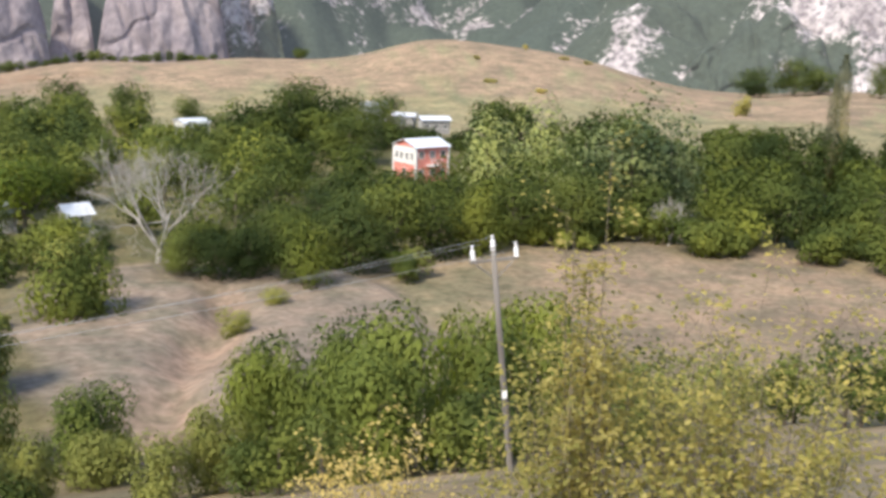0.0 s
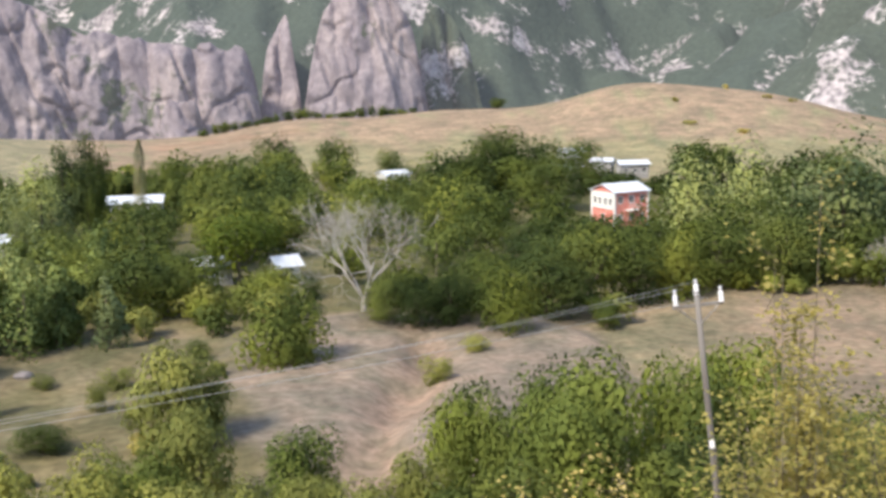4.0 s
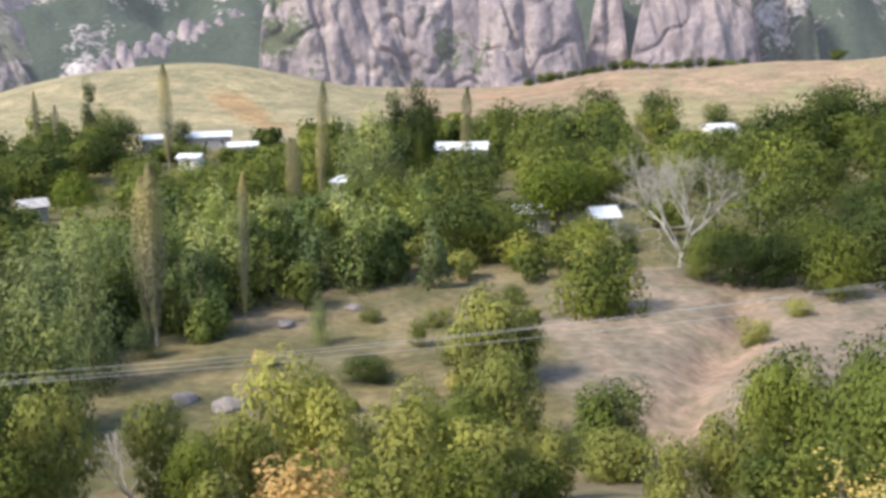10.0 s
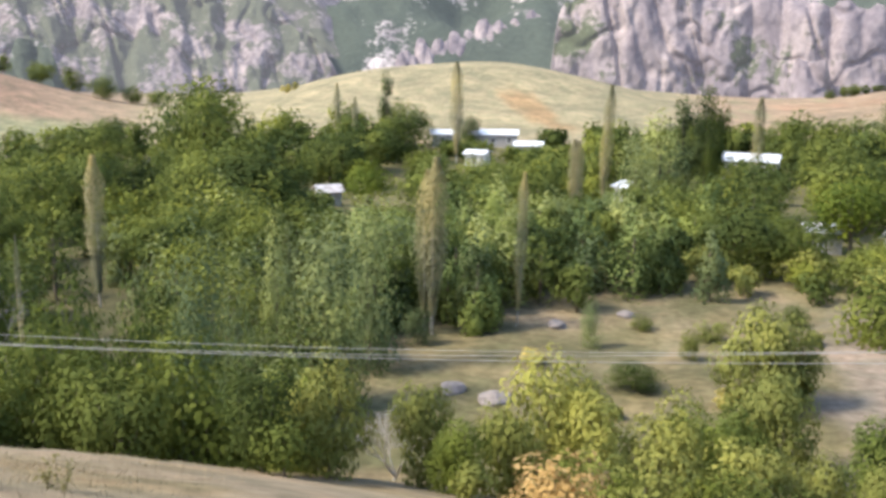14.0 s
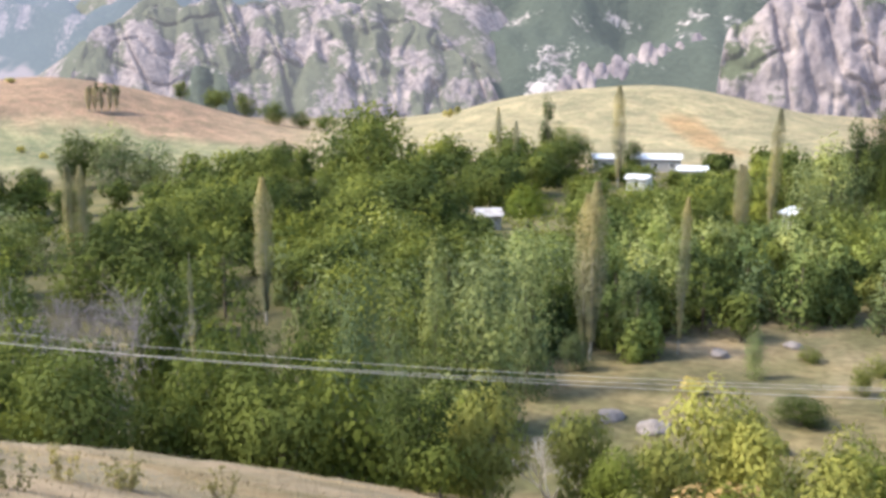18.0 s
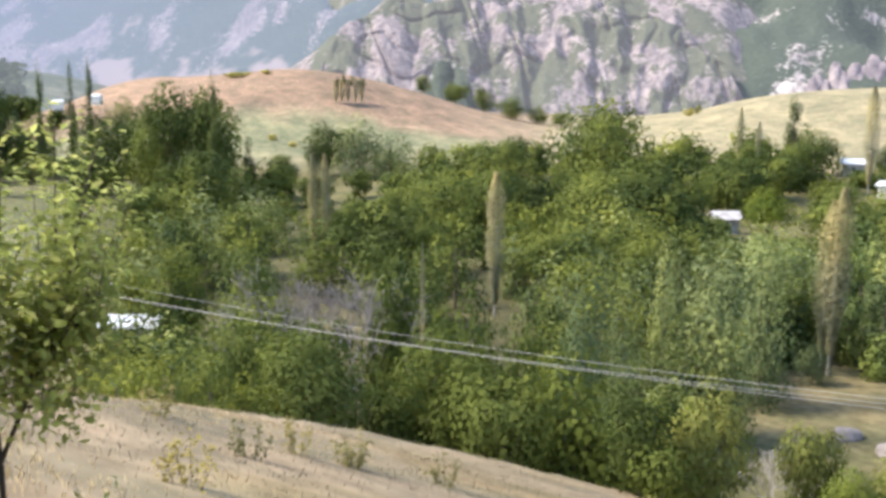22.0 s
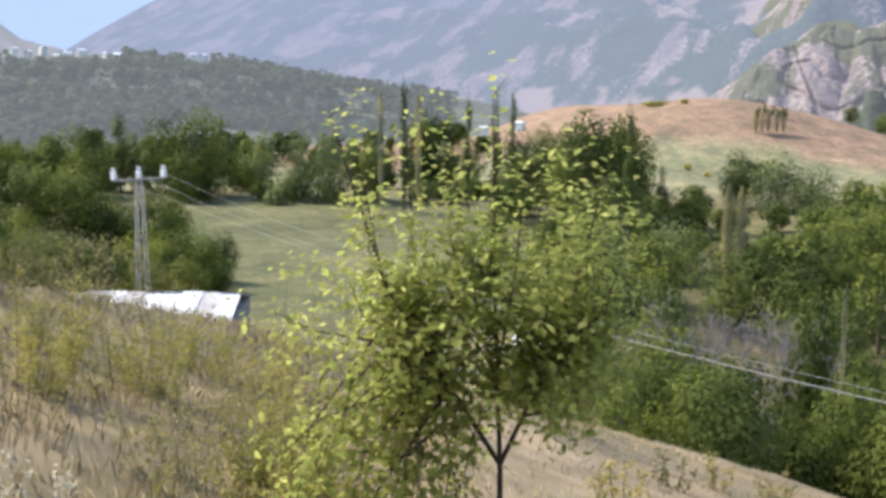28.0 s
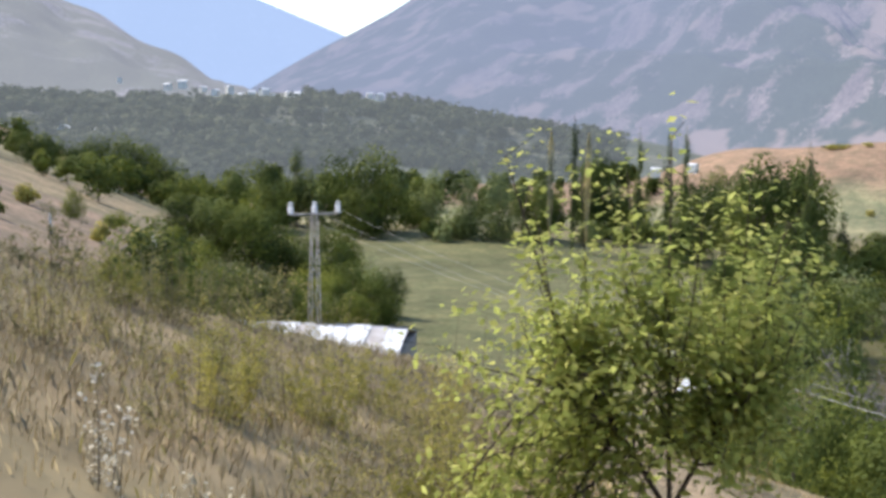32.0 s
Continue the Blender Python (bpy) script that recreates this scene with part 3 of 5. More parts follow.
def stock(kind, k):
    """One tree of a kind, with trunk, limbs and crown."""
    h, w, base, count, size, blobs, shape, leaf, trunk, label, _ = KINDS[kind]
    rng = np.random.RandomState(abs(hash_text(kind)) % 1000 + 7 * k)
    name = {"autumnbush": "bush", "autumnbush_near": "bush", "goldbush": "bush", "orangebush": "bush", "scrub": "bush"}.get(kind, "tree")
    root = thing(name, Matrix(), label, name, "valley trees" if name == "tree" else "bushes")
    v, f, cs, nv = blob_crown(rng, h, w, base, count, size, blobs, shape)
    sheet("crown", v, f, MAT[leaf], root, normals=nv)
    tb = Tubes()
    top = h * (0.92 if shape == "column" else 0.7)
    bend = rng.normal(0, 0.02 * h, 2)
    spine = [(bend[0] * s * s, bend[1] * s * s, -0.4 + (top + 0.4) * s) for s in (0, 0.2, 0.45, 0.7, 1)]
    tb.limb(spine, [trunk * 1.25, trunk, trunk * 0.7, trunk * 0.45, trunk * 0.12], 6)
    for c in cs[::2][:9]:
        s = rng.uniform(0.25, 0.6)
        a = Vector((bend[0] * s * s, bend[1] * s * s, -0.4 + (top + 0.4) * s))
        if c[2] < a.z:
            continue
        b = Vector(c)
        tb.limb([a, a.lerp(b, 0.5) + Vector((0, 0, -0.05 * h)), b], [trunk * 0.4, trunk * 0.25, trunk * 0.06], 5)
    tb.mesh("trunk", MAT["deadwood" if kind == "thinpoplar" else "bark"], root)
    return root


def hash_text(s):
    return sum((i + 3) * ord(c) for i, c in enumerate(s))


COUNT = {}


def plant(kind, az, r, h=None, w=None, turn=None, lean=0.0, sink=0.0):
    """Sets a tree on the ground at az degrees left of +y and r metres away, h high and w wide."""
    if r < 72 and (az < 49.5 or kind == "willow") and kind + "_near" in KINDS:
        kind += "_near"
    n = COUNT[kind] = COUNT.get(kind, -1) + 1
    k = n % KINDS[kind][10]
    h0, w0 = KINDS[kind][0], KINDS[kind][1]
    h, w = h or h0, w or w0 * (h or h0) / h0
    if kind.startswith(("fruit", "autumnbush", "goldbush", "walnut_near")):
        h, sink = 1.14 * h, sink + 0.14 * h
    x, y = spot(az, r)
    z = float(land(x, y)) - sink
    turn = turn if turn is not None else (n * 137.5) % 360
    m = pose(x, y, z, 0, lean, 0) @ pose(0, 0, 0, 0, 0, turn) @ Matrix.Diagonal((w / w0, w / w0, h / h0, 1))
    if (kind, k) not in STOCK:
        STOCK[kind, k] = stock(kind, k)
        STOCK[kind, k].matrix_basis = m
        return STOCK[kind, k]
    ob = STOCK[kind, k]
    return copy_thing(ob, m @ Matrix.Diagonal((1 / ob.scale[0], 1 / ob.scale[1], 1 / ob.scale[2], 1)))

# ---- ground ----
AZ = np.concatenate([np.arange(-180, -28, 4.0), np.arange(-28, 120, 0.5), np.arange(120, 180, 4.0)])
RR = np.concatenate([[0.0], np.geomspace(0.7, 600, 190), np.geomspace(640, 4800, 24)])
A, R = np.meshgrid(np.radians(AZ), RR)
X, Y = -R * np.sin(A), R * np.cos(A)
Z = land(X, Y)
ground = sheet("ground", np.stack([X, Y, Z], -1).reshape(-1, 3), grid_faces(len(RR), len(AZ), True), MAT["ground"], None, True)
tagged(ground, "dry hillside, ploughed field, pasture and field hills of a valley", "ground", kind="structure")
tint = ground.data.color_attributes.new("cover", "FLOAT_COLOR", "POINT")
tint.data.foreach_set("color", np.concatenate([cover(X, Y), np.ones(X.shape + (1,))], -1).reshape(-1).tolist())

# ---- mountains and cliffs ----


def mountain(name, label, az0, az1, r0, r1, z0, crest, mat, rough=1.0, seed=0, step=0.25, rows=70, kind="structure", power=1.0, ends=(0, 0)):
    """A mountain side between two bearings: it climbs from r0 to r1; crest(az) gives the height of its skyline."""
    az = np.arange(az0, az1 + step / 2, step)
    s = np.linspace(0, 1, rows)
    a, t = np.meshgrid(az, s)
    if callable(r0):
        near, r0 = r0(a), 620.0
        rad, rough = near + r1(a) * t, rough(a)
    else:
        rad = r0 + (r1 - r0) * t
    top = crest(a)
    arc = np.radians(a) * r0
    n1 = 1 - 2 * np.abs(layers(arc / 150 + seed, t * 2.5 + seed, 5))
    n2 = layers(arc / 34 + 3 * seed, t * 12 + seed, 5)
    z = z0 + (top - z0) * t ** power + rough * (t * (1.05 - t) * 4) * ((n1 - 0.8) * 160 + n2 * 42)
    if ends[0]:
        z = z0 + (z - z0) * smooth(az0, az0 + ends[0], a)
    if ends[1]:
        z = z0 + (z - z0) * smooth(az1, az1 - ends[1], a)
    ang = np.radians(a)
    v = np.stack([-rad * np.sin(ang), rad * np.cos(ang), z], -1)
    back = v[-1].copy()
    back[:, 2] = -60
    back[:, :2] *= 1.04
    v = np.concatenate([v, back[None]], 0)
    ob = sheet(name, v.reshape(-1, 3), grid_faces(rows + 1, len(az)), mat, None, True)
    return tagged(ob, label, "mountain", kind=kind)


def cliff(label, r, z0, columns, seed, mat="cliff", lean=0.4, rough=1.0, foot=3.0, solid=True):
    """A rock face of rounded buttresses. columns: bearing, half width at the foot and at the top, elevation of the top, how far it stands out."""
    az0 = min(c[0] - c[1] for c in columns) - 0.3
    az1 = max(c[0] + c[1] for c in columns) + 0.3
    cols, rows = int((az1 - az0) * 12) + 2, 80
    a, t = np.meshgrid(np.linspace(az0, az1, cols), np.linspace(0, 1, rows))
    arc = np.radians(a) * r
    bend = a + 0.45 * layers(arc / 30 + seed, t * 3, 3)
    tops = sorted((c, r * math.tan(radians(el))) for c, w0, w1, el, out in columns)
    if solid:
        # one wall: its crest runs from top to top and falls off at both ends
        first, last = min(columns), max(columns)
        crest = np.interp(bend, [c for c, _ in tops], [h for _, h in tops])
        ends = np.clip((first[0] - bend) / first[1], 0, 1) + np.clip((bend - last[0]) / last[1], 0, 1)
        crest = z0 + (crest - z0) * (1 - ends ** foot)
    else:
        crest = np.full(a.shape, z0 - 6.0)
        for c, w0, w1, el, out in columns:
            crest = np.maximum(crest, z0 + (r * math.tan(radians(el)) - z0) * (1 - np.clip(np.abs(bend - c) / w0, 0, 1) ** foot))
    crest = crest + 16 * layers(arc / 14 + seed, arc * 0 + seed, 4) * smooth(z0, z0 + 30, crest)
    z = z0 + (crest - z0) * t
    stand = np.zeros(a.shape)
    for c, w0, w1, el, out in columns:
        top = r * math.tan(radians(el))
        w = w0 + (w1 - w0) * np.clip((z - z0) / (top - z0), 0, 1)
        d = np.abs(bend - c) / w
        stand = np.maximum(stand, out * np.sqrt(np.clip(1 - d * d, 0, 1)) * smooth(1.25, 0.8, (z - z0) / (top - z0)))
    wob = arc + 6 * layers(arc / 40 + 5 * seed, z / 40)
    facet = layers((arc - 0.5 * z) / 24 + 4 * seed, (z + 0.4 * arc) / 36, 3)
    fine = layers(wob / 8 + 2 * seed, z / 16 + seed, 4)
    crack = np.minimum(np.abs(layers((wob - 0.3 * z) / 17 + 7 * seed, z / 75, 3)) * 14, 1)
    ledge = np.minimum(np.abs(layers((wob + z) / 26 + 3 * seed, (z - 0.8 * wob) / 20, 2)) * 16, 1)
    rad = r + lean * (z - z0) - stand - rough * (12 * facet + 7 * fine - 3.5 * (1 - crack) - 2.5 * (1 - ledge))
    ang = np.radians(a)
    v = np.stack([-rad * np.sin(ang), rad * np.cos(ang), z], -1)
    back = v[-1].copy()
    back[:, :2] *= 1.1
    back[:, 2] -= 30
    v = np.concatenate([v, back[None]], 0)
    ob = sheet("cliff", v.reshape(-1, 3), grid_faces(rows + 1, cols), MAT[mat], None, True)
    return tagged(ob, label, "cliff", kind="structure")


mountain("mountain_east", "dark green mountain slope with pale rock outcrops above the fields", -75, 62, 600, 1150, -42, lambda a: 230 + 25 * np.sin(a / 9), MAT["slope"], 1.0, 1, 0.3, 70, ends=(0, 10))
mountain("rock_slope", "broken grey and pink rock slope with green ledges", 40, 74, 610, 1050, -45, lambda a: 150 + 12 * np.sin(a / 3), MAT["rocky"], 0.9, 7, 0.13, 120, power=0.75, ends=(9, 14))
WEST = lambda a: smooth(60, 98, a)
mountain("backdrop_mountain_west", "mountain side running away across the valley, lilac-grey haze painted on", 54, 106, lambda a: 630 + 900 * WEST(a), lambda a: 440 + 900 * WEST(a), -45,
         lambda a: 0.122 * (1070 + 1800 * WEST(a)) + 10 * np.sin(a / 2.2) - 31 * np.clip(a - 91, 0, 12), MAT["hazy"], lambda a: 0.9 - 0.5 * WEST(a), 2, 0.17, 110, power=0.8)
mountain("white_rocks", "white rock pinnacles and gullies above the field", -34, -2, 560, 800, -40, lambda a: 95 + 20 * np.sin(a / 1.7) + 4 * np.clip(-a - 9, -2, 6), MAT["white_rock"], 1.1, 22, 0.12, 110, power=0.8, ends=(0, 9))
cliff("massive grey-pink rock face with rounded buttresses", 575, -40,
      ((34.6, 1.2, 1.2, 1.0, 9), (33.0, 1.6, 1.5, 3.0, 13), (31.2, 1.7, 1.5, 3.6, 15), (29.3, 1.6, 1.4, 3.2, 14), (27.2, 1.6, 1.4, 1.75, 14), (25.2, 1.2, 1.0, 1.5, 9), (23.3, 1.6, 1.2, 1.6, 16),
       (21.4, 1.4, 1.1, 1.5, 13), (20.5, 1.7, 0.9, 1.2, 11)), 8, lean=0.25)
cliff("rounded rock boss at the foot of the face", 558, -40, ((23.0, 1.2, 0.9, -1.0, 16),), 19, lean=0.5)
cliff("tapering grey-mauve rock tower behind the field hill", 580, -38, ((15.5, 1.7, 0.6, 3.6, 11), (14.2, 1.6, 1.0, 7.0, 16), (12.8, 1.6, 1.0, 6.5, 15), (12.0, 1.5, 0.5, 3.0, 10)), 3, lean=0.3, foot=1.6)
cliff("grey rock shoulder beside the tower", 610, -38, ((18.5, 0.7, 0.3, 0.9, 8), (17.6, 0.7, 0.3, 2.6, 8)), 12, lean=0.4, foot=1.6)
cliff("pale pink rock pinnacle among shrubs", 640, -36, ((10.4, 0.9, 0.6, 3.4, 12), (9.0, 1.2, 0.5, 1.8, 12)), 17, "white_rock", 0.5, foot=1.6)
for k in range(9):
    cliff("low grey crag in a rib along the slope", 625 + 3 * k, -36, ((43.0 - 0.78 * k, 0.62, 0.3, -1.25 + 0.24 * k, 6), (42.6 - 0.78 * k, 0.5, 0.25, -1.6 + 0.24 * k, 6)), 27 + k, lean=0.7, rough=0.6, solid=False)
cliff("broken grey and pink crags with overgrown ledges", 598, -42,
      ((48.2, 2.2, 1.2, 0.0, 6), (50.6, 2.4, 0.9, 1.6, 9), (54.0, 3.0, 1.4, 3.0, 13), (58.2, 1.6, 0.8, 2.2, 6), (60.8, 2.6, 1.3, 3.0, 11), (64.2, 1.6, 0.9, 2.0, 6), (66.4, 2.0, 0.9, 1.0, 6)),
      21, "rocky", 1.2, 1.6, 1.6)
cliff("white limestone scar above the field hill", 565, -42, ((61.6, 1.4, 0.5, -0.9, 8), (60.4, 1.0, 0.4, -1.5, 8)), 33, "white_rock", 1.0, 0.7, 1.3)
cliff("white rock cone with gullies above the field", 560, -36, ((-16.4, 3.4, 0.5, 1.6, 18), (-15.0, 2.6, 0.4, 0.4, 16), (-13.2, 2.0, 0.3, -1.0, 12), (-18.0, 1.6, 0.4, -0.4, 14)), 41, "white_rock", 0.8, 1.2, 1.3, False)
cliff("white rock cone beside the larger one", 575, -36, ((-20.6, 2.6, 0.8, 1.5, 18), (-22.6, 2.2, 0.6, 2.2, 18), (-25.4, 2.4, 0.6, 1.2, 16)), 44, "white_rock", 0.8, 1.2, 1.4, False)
RIDGE = lambda a: 9 - 30 * (np.clip(94 - a, 0, 30) / 12) ** 1.3 + 3 * np.sin(a / 3)
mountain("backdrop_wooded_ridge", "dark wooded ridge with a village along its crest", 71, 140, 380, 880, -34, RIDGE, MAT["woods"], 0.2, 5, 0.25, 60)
mountain("backdrop_mountain_left", "grey-green mountain shoulder above the village with haze painted on", 100, 150, 950, 1900, 5,
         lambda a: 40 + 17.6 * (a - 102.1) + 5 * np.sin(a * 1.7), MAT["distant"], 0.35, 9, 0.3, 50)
mountain("backdrop_mountain_far", "far mountain at the valley's head, painted pale blue for haze", 80, 135, 3900, 4700, -60,
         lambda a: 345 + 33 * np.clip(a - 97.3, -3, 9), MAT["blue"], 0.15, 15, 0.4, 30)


VILLAGE = ((107.2, 0.9), (104.9, 0.6), (104.2, 0.75), (103.2, 0.5), (102.6, 0.35), (101.9, 0.52), (101.3, 0.2), (100.8, 0.3), (100.2, 0.42), (99.7, 0.2), (99.0, 0.3), (98.5, 0.24), (94.9, 0.3), (94.4, 0.25))      # bearing and height of the houses on the ridge


def far_wood():
    """Crowns of the wood on the ridge, too many and too far to count."""
    rs = np.random.RandomState(77)
    n, per = 3000, 16
    az, t = rs.uniform(82, 122, n), rs.uniform(0.0, 1.0, n)
    rad = 380 + 500 * t
    top = RIDGE(az)
    arc = np.radians(az) * 380
    z = -34 + (top + 34) * t + 0.2 * (t * (1.05 - t) * 4) * ((1 - 2 * np.abs(layers(arc / 150 + 5, t * 2.5 + 5, 5)) - 0.8) * 160 + layers(arc / 34 + 15, t * 12 + 5, 5) * 42)
    keep = (layers(az / 3, t * 6, 3) > -0.3) & ((t > 0.25) | (az > 97))
    for a, e in VILLAGE:
        keep &= (np.abs(az - a) > 0.35) | (t < 0.8)
    az, rad, z = az[keep], rad[keep], z[keep]
    n = len(az)
    c = np.stack([-rad * np.sin(np.radians(az)), rad * np.cos(np.radians(az)), z + 3], -1)
    size = rs.uniform(3.0, 6.0, n)
    way = rs.normal(0, 1, (n, per, 3))
    way /= np.linalg.norm(way, axis=2)[..., None]
    pos = c[:, None] + way * size[:, None, None] * (1, 1, 0.9) * rs.uniform(0.6, 1.0, (n, per, 1))
    v, f, nv = leaves(rs, pos.reshape(-1, 3), way.reshape(-1, 3) + (0, 0, 0.8), 4.4, 0.85)
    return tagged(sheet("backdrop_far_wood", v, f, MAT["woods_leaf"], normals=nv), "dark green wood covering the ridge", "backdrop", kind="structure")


far_wood()

# ---- trees and bushes, by bearing, distance, height and width ----
plant("walnut", 15.5, 265, 11.4, 11.3)
plant("walnut", 18.6, 265, 13.1, 12.0)
plant("walnut", 12.7, 265, 9.2, 8.7)
plant("walnut", 7.0, 240, 15.4, 14.5)
plant("walnut", 4.8, 240, 13.7, 13.3)
plant("walnut", 8.8, 225, 10.2, 10.8)
plant("walnut", 21.5, 240, 8.9, 9.7)
plant("walnut", 23.8, 235, 10.5, 10.7)
plant("walnut", 2.9, 250, 12.0, 11.3)
plant("walnut", 27.5, 190, 19.7, 4.8, lean=4)
plant("poplar", 27.7, 190, 19.7, 5.3)
plant("poplar", 28.8, 190, 17.5, 5.3)
plant("willow", 29.9, 170, 15.0, 9.4)
plant("willow", 31.1, 165, 11.8, 7.5)
plant("thinpoplar", 32.8, 160, 19.0, 2.1, lean=4)
plant("thinpoplar", 34.0, 150, 11.3, 2.0)
plant("thinpoplar", 40.3, 230, 21.0, 3.2)
plant("thinpoplar", 41.4, 89, 14.7, 2.3, lean=2)
plant("thinpoplar", 41.8, 90, 13.6, 2.2, lean=2)
plant("thinpoplar", 36.9, 92, 13.2, 1.1, lean=2.5)
plant("thinpoplar", 46.4, 240, 16.2, 1.7)
plant("thinpoplar", 45.5, 240, 13.2, 1.7)
plant("poplar", 43.9, 250, 17.0, 3.8)
plant("thinpoplar", 25.3, 170, 17.1, 2.1, lean=2)
plant("lime", 20.5, 128, 9.1, 9.7)
plant("fruit", 23.9, 125, 5.7, 7.6)
plant("walnut", 21.6, 200, 10.1, 12.1)
plant("walnut", 53.1, 175, 18.9, 15.0)
plant("walnut", 51.7, 140, 9.0, 14.1)
plant("walnut", 42.9, 230, 10.8, 12.7)
plant("lime", 44.7, 150, 8.0, 7.6)
plant("willow", 44.2, 96, 9.7, 7.3)
plant("willow", 46.8, 90, 8.6, 6.8)
plant("willow", 39.5, 110, 8.4, 7.2)
plant("willow", 36.9, 112, 6.9, 6.2)
plant("willow", 34.9, 120, 6.9, 6.6)
plant("willow", 32.0, 128, 7.2, 7.1)
plant("walnut", 27.9, 125, 3.7, 8.8)
plant("willow", 52.9, 68, 11.9, 5.1)
plant("fruit", 54.9, 60, 9.4, 4.8)
plant("willow", 42.1, 86, 3.5, 2.6)
plant("willow", 49.5, 85, 10.2, 3.0)
plant("walnut", 53.0, 190, 18.6, 16.3)
plant("walnut", 51.3, 140, 11.1, 16.2)
plant("walnut", 58.2, 200, 11.9, 13.1)
plant("thinpoplar", 58.4, 100, 13.5, 2.0)
plant("thinpoplar", 62.1, 72, 12.1, 0.4)
plant("poplar", 71.2, 200, 13.0, 2.6)
plant("thinpoplar", 67.9, 130, 12.7, 1.7)
plant("thinpoplar", 67.3, 130, 12.6, 1.7)
plant("walnut", 60.6, 150, 8.6, 11.3)
plant("walnut", 62.9, 120, 7.3, 9.1)
plant("walnut", 56.5, 150, 7.9, 9.1)
plant("willow", 53.7, 52, 13.1, 3.9)
plant("willow", 51.4, 54, 13.5, 3.5)
plant("willow", 49.5, 70, 12.8, 2.8)
plant("willow", 47.0, 72, 12.1, 6.2)
plant("willow", 44.7, 80, 12.1, 4.8)
plant("fruit", 59.0, 50, 10.4, 3.8)
plant("fruit", 56.7, 52, 11.0, 2.6)
plant("fruit", 63.6, 60, 11.9, 3.6)
plant("walnut", 60.8, 45, 8.3, 4.5)
plant("walnut", 67.5, 42, 6.3, 4.9)
plant("walnut", 70.3, 55, 9.5, 5.5)
plant("fruit", 53.2, 42, 6.3, 5.5)
plant("walnut", 57.4, 40, 5.2, 4.4)
plant("walnut", 67.0, 110, 7.6, 8.9)
plant("walnut", 52.4, 140, 9.4, 14.1)
plant("walnut", 73.6, 150, 12.3, 12.8)
plant("willow", 70.8, 140, 7.8, 9.9)
plant("fruit", 74.8, 90, 8.2, 5.4)
plant("fruit", 71.1, 80, 9.6, 4.4)
plant("fruit", 74.6, 55, 7.6, 3.6)
plant("walnut", 67.8, 38, 4.7, 4.6)
plant("fruit", 77.6, 55, 6.6, 3.3)
plant("walnut", 63.3, 42, 5.5, 3.4)
plant("walnut", 59.4, 42, 5.5, 4.2)
plant("walnut", 70.8, 46, 6.7, 3.5)
plant("walnut", 75.0, 200, 21.6, 13.1)
plant("walnut", 73.0, 200, 20.9, 11.1)
plant("thinpoplar", 85.6, 230, 25.1, 1.6)
plant("poplar", 84.4, 230, 27.7, 2.1)
plant("thinpoplar", 83.7, 230, 24.7, 1.6)
plant("poplar", 81.1, 230, 23.4, 1.9)
plant("poplar", 79.7, 230, 26.1, 2.1)
plant("poplar", 78.8, 230, 26.2, 1.9)
plant("poplar", 72.9, 190, 21.3, 1.9)
plant("willow", -10.0, 142, 17.1, 13.6)
plant("willow", -7.5, 142, 15.2, 12.9)
plant("willow", -5.2, 145, 15.2, 11.0)
plant("willow", -2.6, 150, 13.5, 10.6)
plant("willow", -12.0, 150, 15.1, 9.1)
plant("fruit", -14.8, 133, 8.2, 7.4)
plant("walnut", -17.3, 136, 9.8, 9.6)
plant("fruit", -20.7, 136, 9.5, 8.2)
plant("walnut", -18.3, 190, 12.1, 15.3)
plant("walnut", -14.6, 190, 10.8, 11.5)
plant("thinpoplar", -19.7, 200, 24.2, 3.4)
plant("fruit", -1.9, 118, 5.8, 6.5)
plant("walnut", 2.2, 135, 6.1, 11.6)
plant("walnut", 5.1, 125, 5.5, 10.1)
plant("walnut", 7.4, 122, 4.7, 7.4)
plant("fruit", 6.9, 107, 2.0, 5.9)
plant("fruit", 1.5, 104, 2.5, 2.6)
plant("walnut", 4.6, 215, 9.6, 14.1)
plant("walnut", 10.0, 225, 9.2, 17.0)
plant("walnut", 7.4, 240, 13.3, 12.1)
plant("walnut", 23.1, 115, 6.3, 8.1)
plant("walnut", 25.9, 112, 8.1, 8.5)
plant("walnut", 12.0, 112, 4.6, 6.8)
plant("walnut", 10.0, 108, 1.9, 5.4)
plant("fruit", 6.9, 108, 5.9, 6.5)
plant("walnut", 20.1, 150, 6.7, 11.3)
plant("walnut", 10.3, 160, 5.7, 10.5)
plant("walnut", 5.4, 150, 4.9, 9.8)
plant("walnut", -5.2, 48, 8.2, 4.8)
plant("orangebush", 34.1, 27, 1.9, 2.6)


plant("fruit", 18.6, 89, 7.0, 6.4, sink=1.0)
plant("fruit", 17.4, 90, 6.4, 5.2, sink=0.9)
plant("autumnbush", 24.3, 70, 7.6, 5.6)
plant("autumnbush", 22.6, 71, 5.6, 3.6)
plant("fruit", 23.4, 60, 6.2, 5.0)
plant("walnut", 25.0, 58, 4.4, 3.6)
plant("walnut", 17.6, 58, 5.3, 4.3)
plant("fruit", 17.2, 54, 2.9, 3.9)
plant("walnut", 8.8, 48, 7.5, 3.7)
plant("walnut", 6.9, 47, 5.8, 3.0)
plant("fruit", 11.4, 43, 4.1, 2.7)
plant("walnut", 4.3, 45, 7.4, 4.2)
plant("walnut", 1.6, 43, 7.6, 4.4)
plant("walnut", 2.9, 40, 5.4, 4.0)
plant("goldbush", -0.8, 50, 7.6, 2.7)
plant("walnut", -2.9, 46, 7.2, 3.6)
plant("fruit", 6.9, 98, 6.4, 5.6)
plant("walnut", 13.0, 101, 4.4, 4.6)
plant("walnut", 11.4, 100, 4.8, 5.0)
